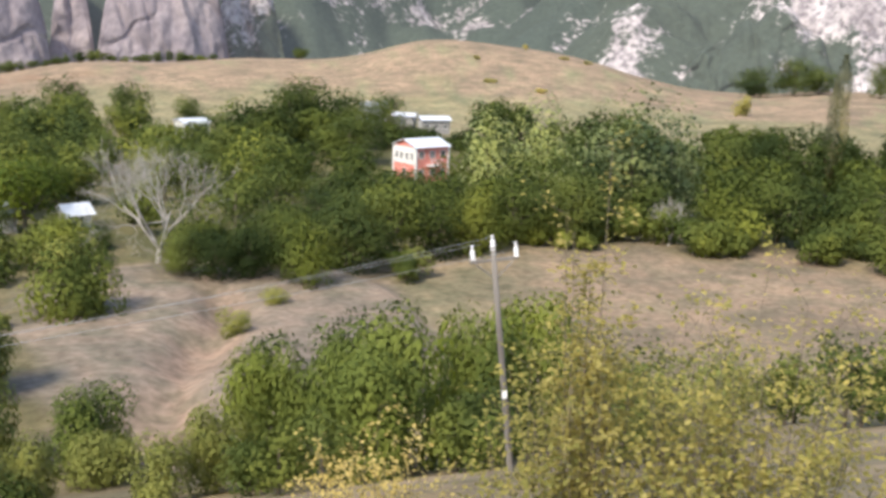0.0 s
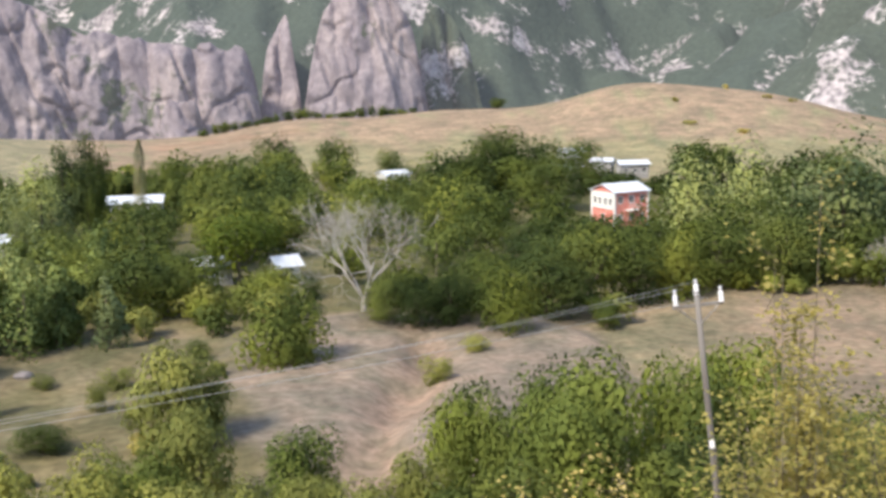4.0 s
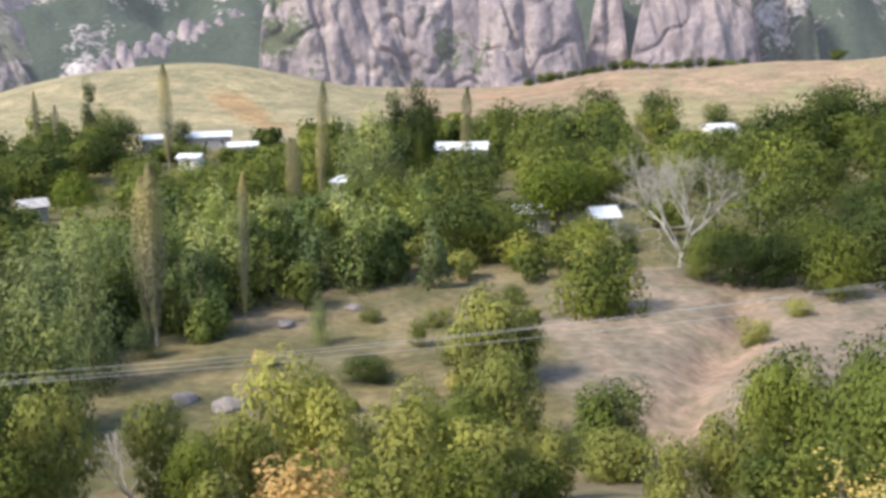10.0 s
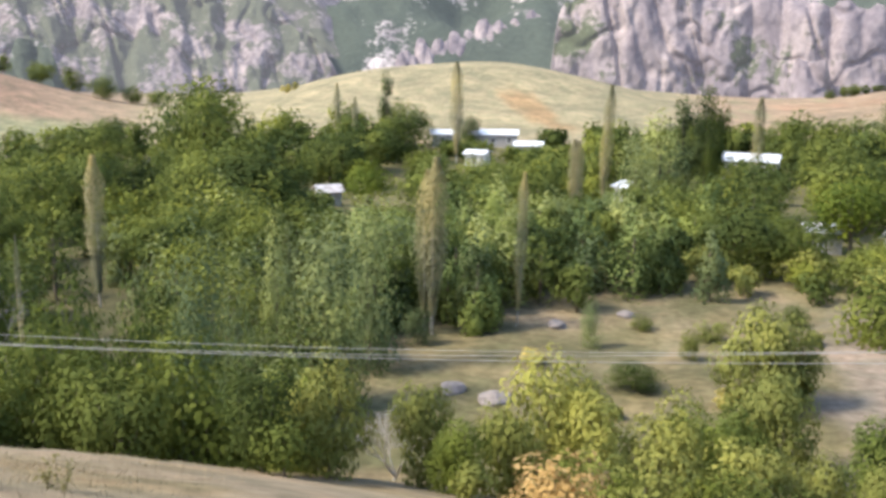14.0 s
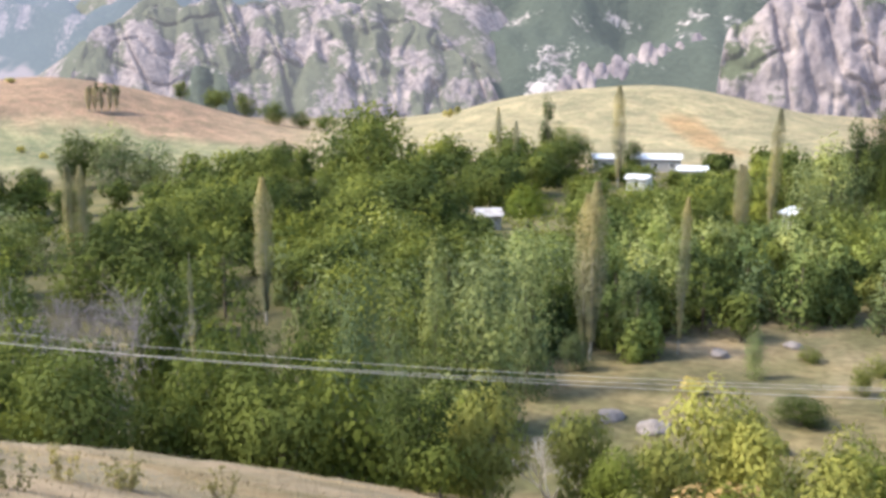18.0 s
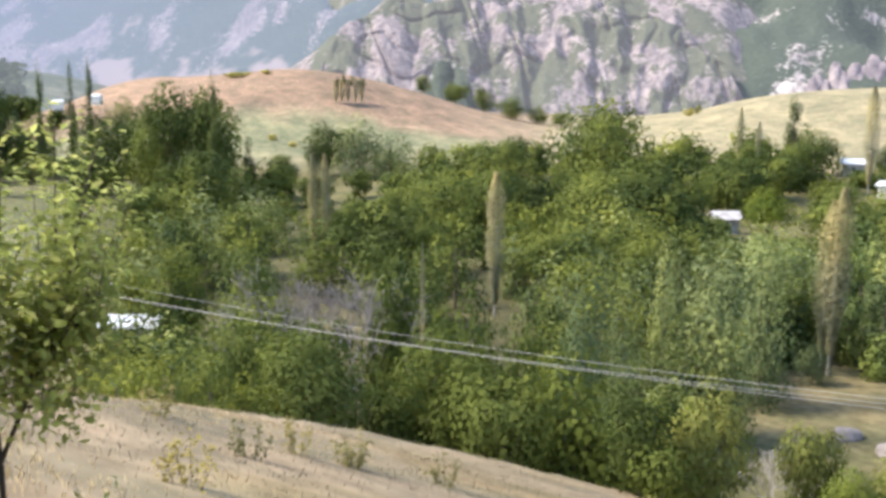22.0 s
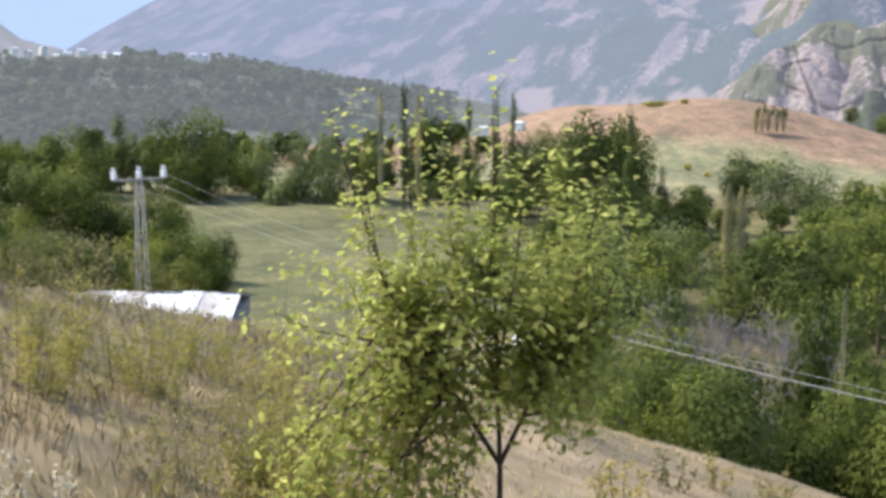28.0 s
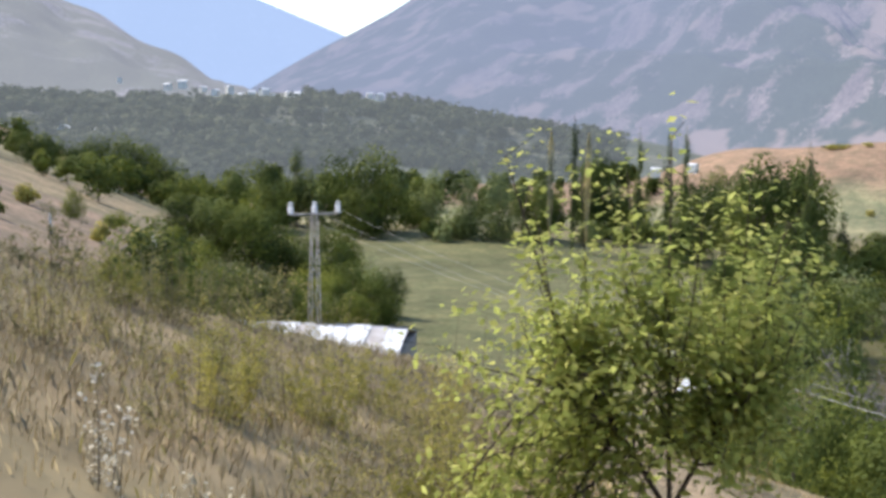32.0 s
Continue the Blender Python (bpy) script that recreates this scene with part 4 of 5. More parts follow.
plant("walnut", 9.6, 100, 5.0, 5.2)
plant("walnut", 8.2, 104, 6.0, 5.6)
plant("walnut", 4.6, 107, 8.6, 8.0)
plant("walnut", 2.4, 111, 8.8, 8.4)
plant("walnut", 0.2, 115, 8.4, 8.0)
plant("fruit", -1.8, 117, 6.6, 6.4)
plant("walnut", -4.2, 122, 8.2, 8.0)
plant("walnut", -7.2, 126, 8.4, 8.6)
plant("lime", 1.7, 106, 3.0, 3.3)
plant("autumnbush", 10.3, 84, 2.3, 2.6)
plant("autumnbush", 8.4, 92, 1.3, 2.8)
plant("fruit", 34.8, 43, 6.2, 4.6)
plant("fruit", 32.6, 41, 4.6, 3.4)
plant("autumnbush", 36.9, 40, 4.0, 2.6)
plant("fruit", 28.6, 42, 4.6, 3.6)
plant("walnut", 27.0, 45, 5.2, 3.2)
plant("autumnbush", 24.6, 42, 3.4, 3.8)
plant("fruit", 21.0, 44, 3.4, 2.8)
plant("autumnbush", 14.4, 41, 2.7, 2.8)
plant("fruit", 46.6, 38, 4.6, 2.9)
plant("autumnbush", 41.6, 40, 4.6, 2.3)
plant("walnut", 39.4, 38, 3.0, 2.2)
plant("walnut", 50.2, 36, 4.2, 2.8)
plant("walnut", 48.6, 40, 4.6, 2.6)
plant("walnut", 30.6, 76, 2.1, 3.9)
plant("walnut", 33.4, 74, 1.5, 2.6)
plant("willow", 33.0, 86, 4.2, 1.9)
plant("autumnbush", 27.9, 84, 2.4, 1.8)
plant("autumnbush", 26.8, 90, 1.9, 2.6)
plant("walnut", 22.8, 96, 2.0, 2.6)
plant("autumnbush", 30.4, 92, 1.2, 2.2)
plant("scrub", 35.9, 82, 1.0, 2.4)
plant("scrub", 25.6, 74, 1.0, 2.2)

plant("poplar", 66.7, 357, 3.6, 1.8)
plant("poplar", 66.4, 363, 3.0, 1.8)
plant("poplar", 66.0, 363, 3.1, 1.8)
plant("poplar", 65.6, 363, 3.3, 1.8)
plant("poplar", 65.4, 363, 3.1, 1.5)
plant("scrub", 71.8, 375, 1.4, 11.3)
plant("scrub", 70.3, 372, 1.4, 3.7)
plant("walnut", 62.4, 400, 6.6, 6.0)
plant("walnut", 60.7, 400, 8.0, 9.1)
plant("walnut", 59.3, 395, 8.2, 8.0)
plant("walnut", 57.9, 390, 7.8, 9.8)
plant("walnut", 56.5, 390, 6.1, 7.9)
plant("walnut", 55.3, 390, 5.4, 7.9)
plant("scrub", 70.0, 300, 1.7, 2.4)
plant("scrub", 69.0, 294, 1.5, 2.1)
plant("walnut", 7.1, 450, 5.0, 7.0)
for k in range(26):
    plant("walnut" if k % 3 else "fruit", 22.0 - 0.42 * k + 0.15 * math.sin(5 * k), 462 + 3 * math.sin(3 * k), 3.4 + 1.2 * math.sin(7 * k), 4.6 + 1.4 * math.sin(4 * k))
plant("scrub", 49.0, 400, 3.1, 3.6)
plant("scrub", 48.5, 400, 2.8, 2.4)
plant("scrub", -1.8, 408, 1.5, 3.3)
plant("scrub", -2.5, 378, 1.2, 5.7)
plant("scrub", -5.1, 366, 1.3, 4.4)
plant("scrub", -6.2, 430, 1.3, 3.9)
plant("scrub", -7.4, 430, 1.5, 3.0)
plant("scrub", -4.2, 440, 1.9, 2.2)
plant("walnut", -15.6, 440, 11.4, 15.5)
plant("walnut", -17.5, 440, 14.2, 17.7)
plant("walnut", -18.6, 440, 10.9, 15.5)
plant("walnut", -21.4, 440, 12.8, 11.1)
plant("scrub", -15.1, 360, 6.6, 5.4)
plant("thinpoplar", -19.4, 190, 19.9, 2.5)
plant("walnut", 43.0, 260, 11.0, 9.2)
plant("walnut", 39.6, 262, 7.2, 5.3)
plant("thinpoplar", 34.2, 150, 11.4, 1.8)
plant("thinpoplar", 62.5, 273, 3.4, 1.9)
plant("thinpoplar", 61.7, 249, 3.2, 1.5)
plant("walnut", 69.6, 258, 3.3, 5.2)
plant("walnut", 73.6, 215, 21.7, 13.0)
plant("walnut", 75.9, 215, 19.2, 11.9)
plant("walnut", 78.5, 225, 17.3, 13.6)

# round the meadow
plant("walnut", 102.6, 152, 9.6, 9.0)
plant("walnut", 100.9, 150, 10.4, 9.5)
plant("walnut", 99.2, 154, 9.0, 8.0)
plant("walnut", 104.2, 158, 8.0, 8.0)
plant("fruit", 97.9, 150, 5.5, 6.0)
plant("walnut", 96.1, 262, 20.5, 15.0, sink=2.0)
plant("walnut", 94.4, 258, 22.0, 14.5, sink=2.0)
plant("walnut", 95.2, 250, 14.0, 12.0, sink=1.5)
plant("poplar", 98.6, 268, 17.8, 4.6)
plant("poplar", 97.9, 270, 14.5, 3.8)
plant("walnut", 99.8, 262, 14.0, 12.0)
for az, r, h, w in ((95.0, 131, 5.4, 5.0), (96.0, 126, 6.6, 6.5), (94.4, 124, 5.2, 5.5), (97.4, 136, 6.0, 6.0), (95.4, 112, 4.2, 4.6), (97.6, 110, 4.0, 4.6), (98.8, 112, 4.6, 4.6),
                    (96.0, 178, 8.6, 6.5), (102.0, 305, 13.0, 14.0), (100.2, 322, 13.0, 13.0), (104.0, 300, 11.0, 12.0), (98.6, 330, 12.0, 12.0), (103.2, 118, 4.6, 5.4), (105.2, 122, 4.2, 5.0)):
    plant("fruit", az, r, h, w)
plant("willow", 95.2, 150, 7.6, 6.0)
plant("walnut", 97.0, 146, 9.4, 7.5)
plant("walnut", 93.9, 130, 6.0, 4.4)
plant("fruit", 96.6, 122, 4.6, 4.6)
plant("fruit", 101.2, 102, 4.6, 4.4)
plant("walnut", 99.6, 104, 4.4, 4.2)
plant("willow", 91.6, 272, 13.5, 9.5)
plant("fruit", 93.0, 268, 8.0, 8.0)
plant("willow", 89.7, 246, 15.0, 10.0)
plant("willow", 88.2, 244, 15.8, 10.5)
plant("walnut", 83.4, 262, 19.4, 12.0)
plant("walnut", 85.8, 245, 14.6, 9.0)
plant("walnut", 86.8, 250, 11.0, 8.0)
plant("walnut", 81.4, 262, 12.5, 10.0)
plant("walnut", 77.2, 270, 15.3, 9.0)
plant("walnut", 84.4, 90, 6.5, 5.0)
plant("walnut", 106.8, 315, 16.9, 15.0)
plant("walnut", 105.4, 330, 13.0, 16.0)
plant("walnut", 108.6, 300, 11.0, 15.0)
plant("walnut", 111.0, 243, 6.9, 8.7)
plant("fruit", 109.5, 143, 3.6, 2.8)
plant("fruit", 107.6, 150, 2.4, 3.6)
plant("fruit", 106.0, 58, 5.6, 6.0)
plant("fruit", 104.3, 62, 6.0, 6.2)
plant("walnut", 102.6, 70, 5.2, 5.4)
plant("fruit", 107.9, 52, 3.4, 4.6)

plant("thinpoplar", 66.8, 342, 7.1, 2.2)
plant("thinpoplar", 66.5, 343, 7.1, 2.2)
plant("thinpoplar", 66.2, 344, 7.2, 2.2)
plant("thinpoplar", 65.8, 345, 7.3, 2.2)
plant("thinpoplar", 65.5, 347, 7.1, 2.2)

# the grove fills in between them, but leaves the roofs in view
rng = np.random.RandomState(11)
ROOFS = ((0.9, 195, -7.9), (0.3, 262, -5.5), (1.8, 268, -5.5), (3.4, 275, -5.0), (12.5, 250, -5.6), (25.5, 215, -6.45), (31.0, 185, -7.1),
         (38.4, 265, -5.85), (41.0, 262, -5.8), (36.6, 250, -6.2), (39.2, 225, -6.9), (46.9, 168, -8.5), (18.3, 128, -10.3), (21.8, 130, -10.9), (77.0, 92, -14.5))


SHOWN = ((14.2, 108, 2.6), (66.0, 60, 2.0), (41.4, 89, 0.7), (36.9, 92, 0.5), (58.4, 100, 0.9), (62.1, 72, 0.7), (67.6, 120, 0.9), (110.6, 110, 0.9), (105.7, 118, 1.1), (97.7, 77, 0.8))
for az, r, w in ((67.2, 245, 11), (65.6, 240, 12), (64.0, 242, 13)):
    plant("walnut" if w < 12 else "willow", az, r, r * math.tan(radians(-3.55)) - float(land(*spot(az, r))), w)


def fit_height(az, r, h, w):
    """Height of a tree that leaves roofs and single trees behind it in view; 0 where none may stand."""
    z = float(land(*spot(az, r)))
    half = math.degrees(0.5 * w / r)
    for a, d, e in ROOFS:
        if abs(az - a) < half + 1.1:
            if abs(r - d) < 7:
                return 0
            if r < d:
                h = min(h, r * math.tan(radians(e)) - z)
    for a, d, gap in SHOWN:
        if abs(az - a) < half + gap and r < d + 3:
            return 0
    return h


for k, (a, d, e) in enumerate(ROOFS):
    if d > 120 and a > 10:
        az, r = a + (0.55 if k % 2 else -0.5), d - 9
        plant("fruit", az, r, max(1.6, r * math.tan(radians(e + 0.08)) - float(land(*spot(az, r)))), 5.5)

ROOFS += ((44.7, 150, -9.2), (28.2, 190, -7.6), (33.4, 150, -8.6))


def grove(label, n, az0, az1, r0, r1, kinds, low, high, wide=0.9):
    """A stand of trees too close-set to count, joined: crowns and trunks."""
    vs, fs, ns, mats, base = [], [], [], [], 0
    slots = sorted(set(KINDS[k][7] for k in kinds)) + ["bark"]
    for _ in range(n):
        az, r = rng.uniform(az0, az1), math.sqrt(rng.uniform(r0 ** 2, r1 ** 2))
        kind = kinds[rng.randint(len(kinds))]
        h = rng.uniform(low, high)
        w = h * wide * rng.uniform(0.85, 1.2)
        seed = rng.randint(10 ** 6)
        h = fit_height(az, r, h, w)
        if h < 0.5 or (h < 2.4 and low > 3.2):
            continue
        rs = np.random.RandomState(seed)
        x, y = spot(az, r)
        z = float(land(x, y))
        size = 0.0032 * r + 0.07
        count = int(min(900, 300 + 5.0 * h * w / size ** 2))
        v, f, _, nv = blob_crown(rs, h, w, 0.02 * h, count, size, 20, KINDS[kind][6])
        ns.append(nv)
        vs.append(v + (x, y, z))
        fs.append(f + base)
        mats.append(np.full(len(f), slots.index(KINDS[kind][7])))
        base += len(v)
        a = np.arange(5) * 2 * math.pi / 5
        rad = 0.02 * h + 0.03
        ring = np.stack([np.cos(a), np.sin(a), 0 * a], -1)
        tv = np.concatenate([ring * rad + (x, y, z - 0.3), ring * rad * 0.4 + (x, y, z + 0.6 * h)])
        vs.append(tv)
        ns.append(np.concatenate([ring, ring]))
        k = np.arange(5)
        fs.append(np.stack([k, (k + 1) % 5, (k + 1) % 5 + 5, k + 5], -1) + base)
        mats.append(np.full(5, len(slots) - 1))
        base += 10
    ob = sheet("grove", np.concatenate(vs), np.concatenate(fs), MAT[slots[0]], normals=np.concatenate(ns))
    for m in slots[1:]:
        ob.data.materials.append(MAT[m])
    ob.data.polygons.foreach_set("material_index", np.concatenate(mats).tolist())
    return tagged(ob, label, "trees", kind="stuff")


grove("dense green walnut and fruit trees round the pink house", 125, -25, 10, 130, 262, ("walnut", "walnut", "fruit"), 5.5, 11)
grove("dense walnut grove below the field hills", 150, 8, 37, 107, 260, ("walnut", "walnut", "fruit"), 5, 11)
grove("upright young poplars and willows at the edge of the pasture", 46, 37.8, 47, 88, 101, ("youngpoplar", "youngpoplar", "willow"), 5, 9.5, 0.42)
grove("soft green young poplars and willows", 80, 27, 47, 102, 135, ("youngpoplar", "youngpoplar", "walnut", "willow"), 5, 10, 0.45)
grove("dense dark grove along the stream", 120, 34, 62, 118, 258, ("walnut", "walnut", "fruit"), 5.5, 11.5)
grove("willows on the lower slope", 50, 43, 58, 60, 110, ("willow", "fruit", "willow", "walnut"), 5, 8.5, 0.7)
grove("thick mixed wood below the dry field", 130, 50, 78, 42, 125, ("walnut", "fruit", "walnut", "willow"), 5, 10)
grove("bushy edge of the wood", 34, 56, 78, 33, 45, ("walnut", "fruit"), 2.6, 4.6)
grove("tree belt across the meadow", 40, 56, 80, 120, 215, ("walnut", "walnut", "fruit"), 5, 8.5)
grove("tree belt beyond the meadow", 90, 80, 108, 255, 400, ("walnut", "fruit", "willow"), 5, 10)
grove("bushes along the far edge of the meadow", 22, 76, 92, 238, 256, ("walnut", "fruit", "willow"), 2.5, 5, 1.3)
grove("scrub and trees on the far slope", 44, 99, 118, 175, 320, ("walnut", "fruit"), 4, 9)
grove("bushes on the hillside by the pole", 14, -25, -8, 30, 52, ("fruit", "autumnbush"), 2.2, 4.2)
grove("low bushes along the edge of the grove", 34, 1, 36, 104, 114, ("fruit", "walnut", "autumnbush"), 1.5, 4.2, 1.1)
grove("low bushes below the willows", 44, -24, 2, 121, 134, ("fruit", "walnut", "fruit"), 2.0, 5.0, 1.1)
grove("dark willows behind the thin poplars", 17, 31, 41, 96, 108, ("walnut", "willow", "walnut"), 4.5, 8, 0.8)
grove("low trees round the far barns", 60, 22, 48, 215, 268, ("walnut", "fruit"), 3.4, 5.5, 1.1)
grove("low scrub on the far dry slope", 15, 100, 117, 50, 150, ("scrub", "autumnbush"), 1.0, 2.4, 1.3)
grove("trees filling the hollow by the dry field", 46, 60, 78, 44, 110, ("walnut", "fruit", "willow"), 4.5, 8)
plant("fruit", 0.4, 252, 2.6, 6.0)
plant("walnut", 1.9, 256, 3.4, 6.0)
plant("fruit", -0.8, 250, 3.0, 5.0)
plant("fruit", 18.9, 120, 3.0, 5.0)
plant("fruit", 17.3, 118, 2.3, 4.0)

grove("low yellowing bushes at the foot of the slope", 30, 12, 49, 33, 41, ("autumnbush", "fruit"), 1.2, 2.6, 1.3)
grove("low scrub on the pasture", 14, 20, 42, 64, 102, ("scrub", "autumnbush"), 0.5, 1.1, 1.5)
grove("green undergrowth round the pole", 12, -4, 10, 36, 43, ("fruit", "walnut"), 2.2, 3.6)

# ---- power line ----


def box(bm, cx, cy, cz, sx, sy, sz):
    m = Matrix.LocRotScale((cx, cy, cz), None, (sx, sy, sz))
    return bmesh.ops.create_cube(bm, size=1, matrix=m)


def insulator(parent, x, y, z, s=1.0):
    bm = bmesh.new()
    for k in range(3):
        bmesh.ops.create_cone(bm, cap_ends=True, segments=10, radius1=0.085 * s, radius2=0.05 * s, depth=0.09 * s, matrix=pose(x, y, z + 0.08 * s + 0.1 * s * k))
    bmesh.ops.create_cone(bm, cap_ends=True, segments=8, radius1=0.03 * s, radius2=0.05 * s, depth=0.12 * s, matrix=pose(x, y, z + 0.4 * s))
    return part("insulator", bm, MAT["porcelain"], parent, "white porcelain insulator")


LINE = Vector((-78.1, -45.3, 0)).normalized()      # the way from the wooden pole to the steel one
ACROSS = Vector((-LINE.y, LINE.x, 0))
P1 = Vector((*spot(-3.0, 35.0), -7.0))
FOOT = Vector((*spot(-4.5, 35.0), 0))
P2 = Vector((*spot(97.7, 77.0), -6.75))

turn = math.degrees(math.atan2(ACROSS.y, ACROSS.x))
gz = float(land(FOOT.x, FOOT.y))
pole = thing("power_pole", pose(FOOT.x, FOOT.y, gz, 0, -6.6, 0), "weathered wooden power pole with three white insulators", "pole", "power line")
tb = Tubes()
H = P1.z - gz
tb.limb([(0, 0, -0.6), (0, 0, H * 0.5), (0, 0, H)], [0.115, 0.1, 0.085], 10)
tb.mesh("shaft", MAT["pole"], pole)
bm = bmesh.new()
box(bm, 0, 0, 0, 1.55, 0.1, 0.1)
arm = part("crossarm", bm, MAT["pole"], pole)
arm.matrix_basis = pose(0, 0, H - 0.42, 0, 0, 8)
tb = Tubes()
tb.limb([(-0.6, 0, H - 0.5), (0, -0.02, H - 1.05)], [0.02, 0.02], 5)
tb.mesh("brace", MAT["steel"], pole)
tb = Tubes()
tb.limb([(0.6, 0, H - 0.5), (0, -0.02, H - 1.05)], [0.02, 0.02], 5)
tb.mesh("brace", MAT["steel"], pole)
for dx, dz in ((-0.66, -0.4), (0.0, -0.12), (0.72, -0.4)):
    insulator(pole, dx, 0, H + dz, 1.1)
bm = bmesh.new()
box(bm, 0, -0.14, H * 0.36, 0.16, 0.02, 0.28)
part("plate", bm, MAT["porcelain"], pole, "small white warning plate")


def lattice_tower(az, r, top, wide, label, arm_half):
    x, y = spot(az, r)
    z0 = float(land(x, y))
    h = top - z0
    t = thing("lattice_pole", pose(x, y, z0, 0, 0, turn), label, "pylon", "power line")
    for sx in (-1, 1):
        for sy in (-1, 1):
            tb = Tubes()
            tb.limb([(sx * wide, sy * wide, -0.3), (sx * wide * 0.45, sy * wide * 0.45, h)], [0.035, 0.028], 4)
            tb.mesh("leg", MAT["steel"], t)
    n = 9
    for k in range(n):
        for side in range(4):
            tb = Tubes()
            z1, z2 = h * k / n, h * (k + 1) / n
            w1, w2 = wide * (1 - 0.55 * k / n), wide * (1 - 0.55 * (k + 1) / n)
            c = [(-1, -1), (1, -1), (1, 1), (-1, 1)]
            p, q = c[side], c[(side + 1) % 4]
            if k % 2:
                p, q = q, p
            tb.limb([(p[0] * w1, p[1] * w1, z1), (q[0] * w2, q[1] * w2, z2)], [0.018, 0.018], 4)
            tb.mesh("brace", MAT["steel"], t)
    bm = bmesh.new()
    box(bm, 0, 0, h, 2 * arm_half + 0.2, 0.12, 0.12)
    part("crossarm", bm, MAT["steel"], t)
    for dx in (-arm_half, 0, arm_half):
        insulator(t, dx, 0.2, h + 0.02, 1.8)
        insulator(t, dx, -0.2, h + 0.02, 1.8)
    return t


lattice_tower(97.7, 77.0, -7.1, 0.42, "grey steel lattice power pole with three pairs of white insulators", 1.75)


def small_pole(az, r, top_el):
    x, y = spot(az, r)
    z0 = float(land(x, y))
    h = r * math.tan(radians(top_el)) - z0
    t = thing("power_pole", pose(x, y, z0, 0, 0, 20), "thin weathered pole with three white insulators on the far slope", "pole", "power line")
    tb = Tubes()
    tb.limb([(0, 0, -0.4), (0, 0, h)], [0.13, 0.09], 8)
    tb.mesh("shaft", MAT["pole"], t)
    bm = bmesh.new()
    box(bm, 0, 0, h - 0.2, 3.4, 0.1, 0.1)
    part("crossarm", bm, MAT["pole"], t)
    for dx in (-1.6, 0, 1.6):
        insulator(t, dx, 0, h - 0.12, 2.0)


small_pole(110.6, 110, -5.6)
small_pole(105.7, 118, -6.8)


def wire(a, b, sag, label):
    pts = [a.lerp(b, k / 48) - Vector((0, 0, 4 * sag * (k / 48) * (1 - k / 48))) for k in range(49)]
    tb = Tubes()
    tb.limb(pts, [0.0075] * 49, 5)
    ob = tb.mesh("power_line", MAT["wire"], None)
    return tagged(ob, label, "cable", "power line")


for off1, off2, dz, sag in ((-0.66, -1.75, -0.1, 2.6), (0.0, 0.0, 0.25, 2.75), (0.72, 1.75, -0.1, 2.2)):
    wire(P1 + ACROSS * off1 + Vector((0, 0, dz)), P2 + ACROSS * off2, sag, "thin bare aluminium power cable sagging over the slope")

# ---- houses ----


def house(az, r, w, d, h, turn, wall, roof, label, floor_up=0.0, pitch=0.28, windows=3, storeys=1, sink=0.3):
    """A small house: walls, overhanging pitched tin roof, windows with frames, a door."""
    x, y = spot(az, r)
    z = float(land(x, y)) + floor_up
    t = thing("house", pose(x, y, z, 0, 0, turn), label, "house", "village houses")
    bm = bmesh.new()
    box(bm, 0, 0, h / 2 - sink / 2, w, d, h + sink)
    part("wall", bm, MAT[wall], t)
    rise = pitch * d / 2
    o, th = 0.45, 0.1
    for side in (-1, 1):
        vs = []
        for zz in (0, th):
            vs += [(-w / 2 - o, side * (d / 2 + o), h - pitch * o + zz), (w / 2 + o, side * (d / 2 + o), h - pitch * o + zz), (w / 2 + o, 0, h + rise + zz), (-w / 2 - o, 0, h + rise + zz)]
        sheet("roof", vs, [(0, 1, 2, 3), (7, 6, 5, 4), (0, 4, 5, 1), (1, 5, 6, 2), (2, 6, 7, 3), (3, 7, 4, 0)], MAT[roof], t)
    for side in (-1, 1):
        sheet("gable", [(side * (w / 2 - 0.02), -d / 2, h), (side * (w / 2 - 0.02), d / 2, h), (side * (w / 2 - 0.02), 0, h + rise), (side * (w / 2 - 0.3), 0, h + rise * 0.9)],
              [(0, 1, 2), (0, 2, 3), (1, 3, 2)], MAT[wall], t)
    sh = h / storeys
    windows = windows if w > 5.5 else 1
    for s in range(storeys):
        for k in range(windows):
            cx = (k + 0.5) * w / windows - w / 2
            win = part("window", window_mesh(1.0, 1.2), MAT["white_wall"], t)
            win.matrix_basis = pose(cx, -d / 2 - 0.03, s * sh + sh * 0.55)
            bm = bmesh.new()
            box(bm, 0, 0.02, 0, 0.86, 0.02, 1.06)
            part("pane", bm, MAT["glass"], win)
        for side, ang in ((1, 90), (-1, -90)):
            win = part("window", window_mesh(1.0, 1.2), MAT["white_wall"], t)
            win.matrix_basis = pose(side * (w / 2 + 0.03), 0, s * sh + sh * 0.55, 0, 0, ang)
            bm = bmesh.new()
            box(bm, 0, 0.02, 0, 0.86, 0.02, 1.06)
            part("pane", bm, MAT["glass"], win)
    return t


def window_mesh(w, h):
    bm = bmesh.new()
    for cx, cz, sx, sz in ((-w / 2, 0, 0.1, h + 0.1), (w / 2, 0, 0.1, h + 0.1), (0, -h / 2, w, 0.1), (0, h / 2, w, 0.1), (0, 0, 0.06, h)):
        box(bm, cx, 0, cz, sx, 0.08, sz)
    return bm


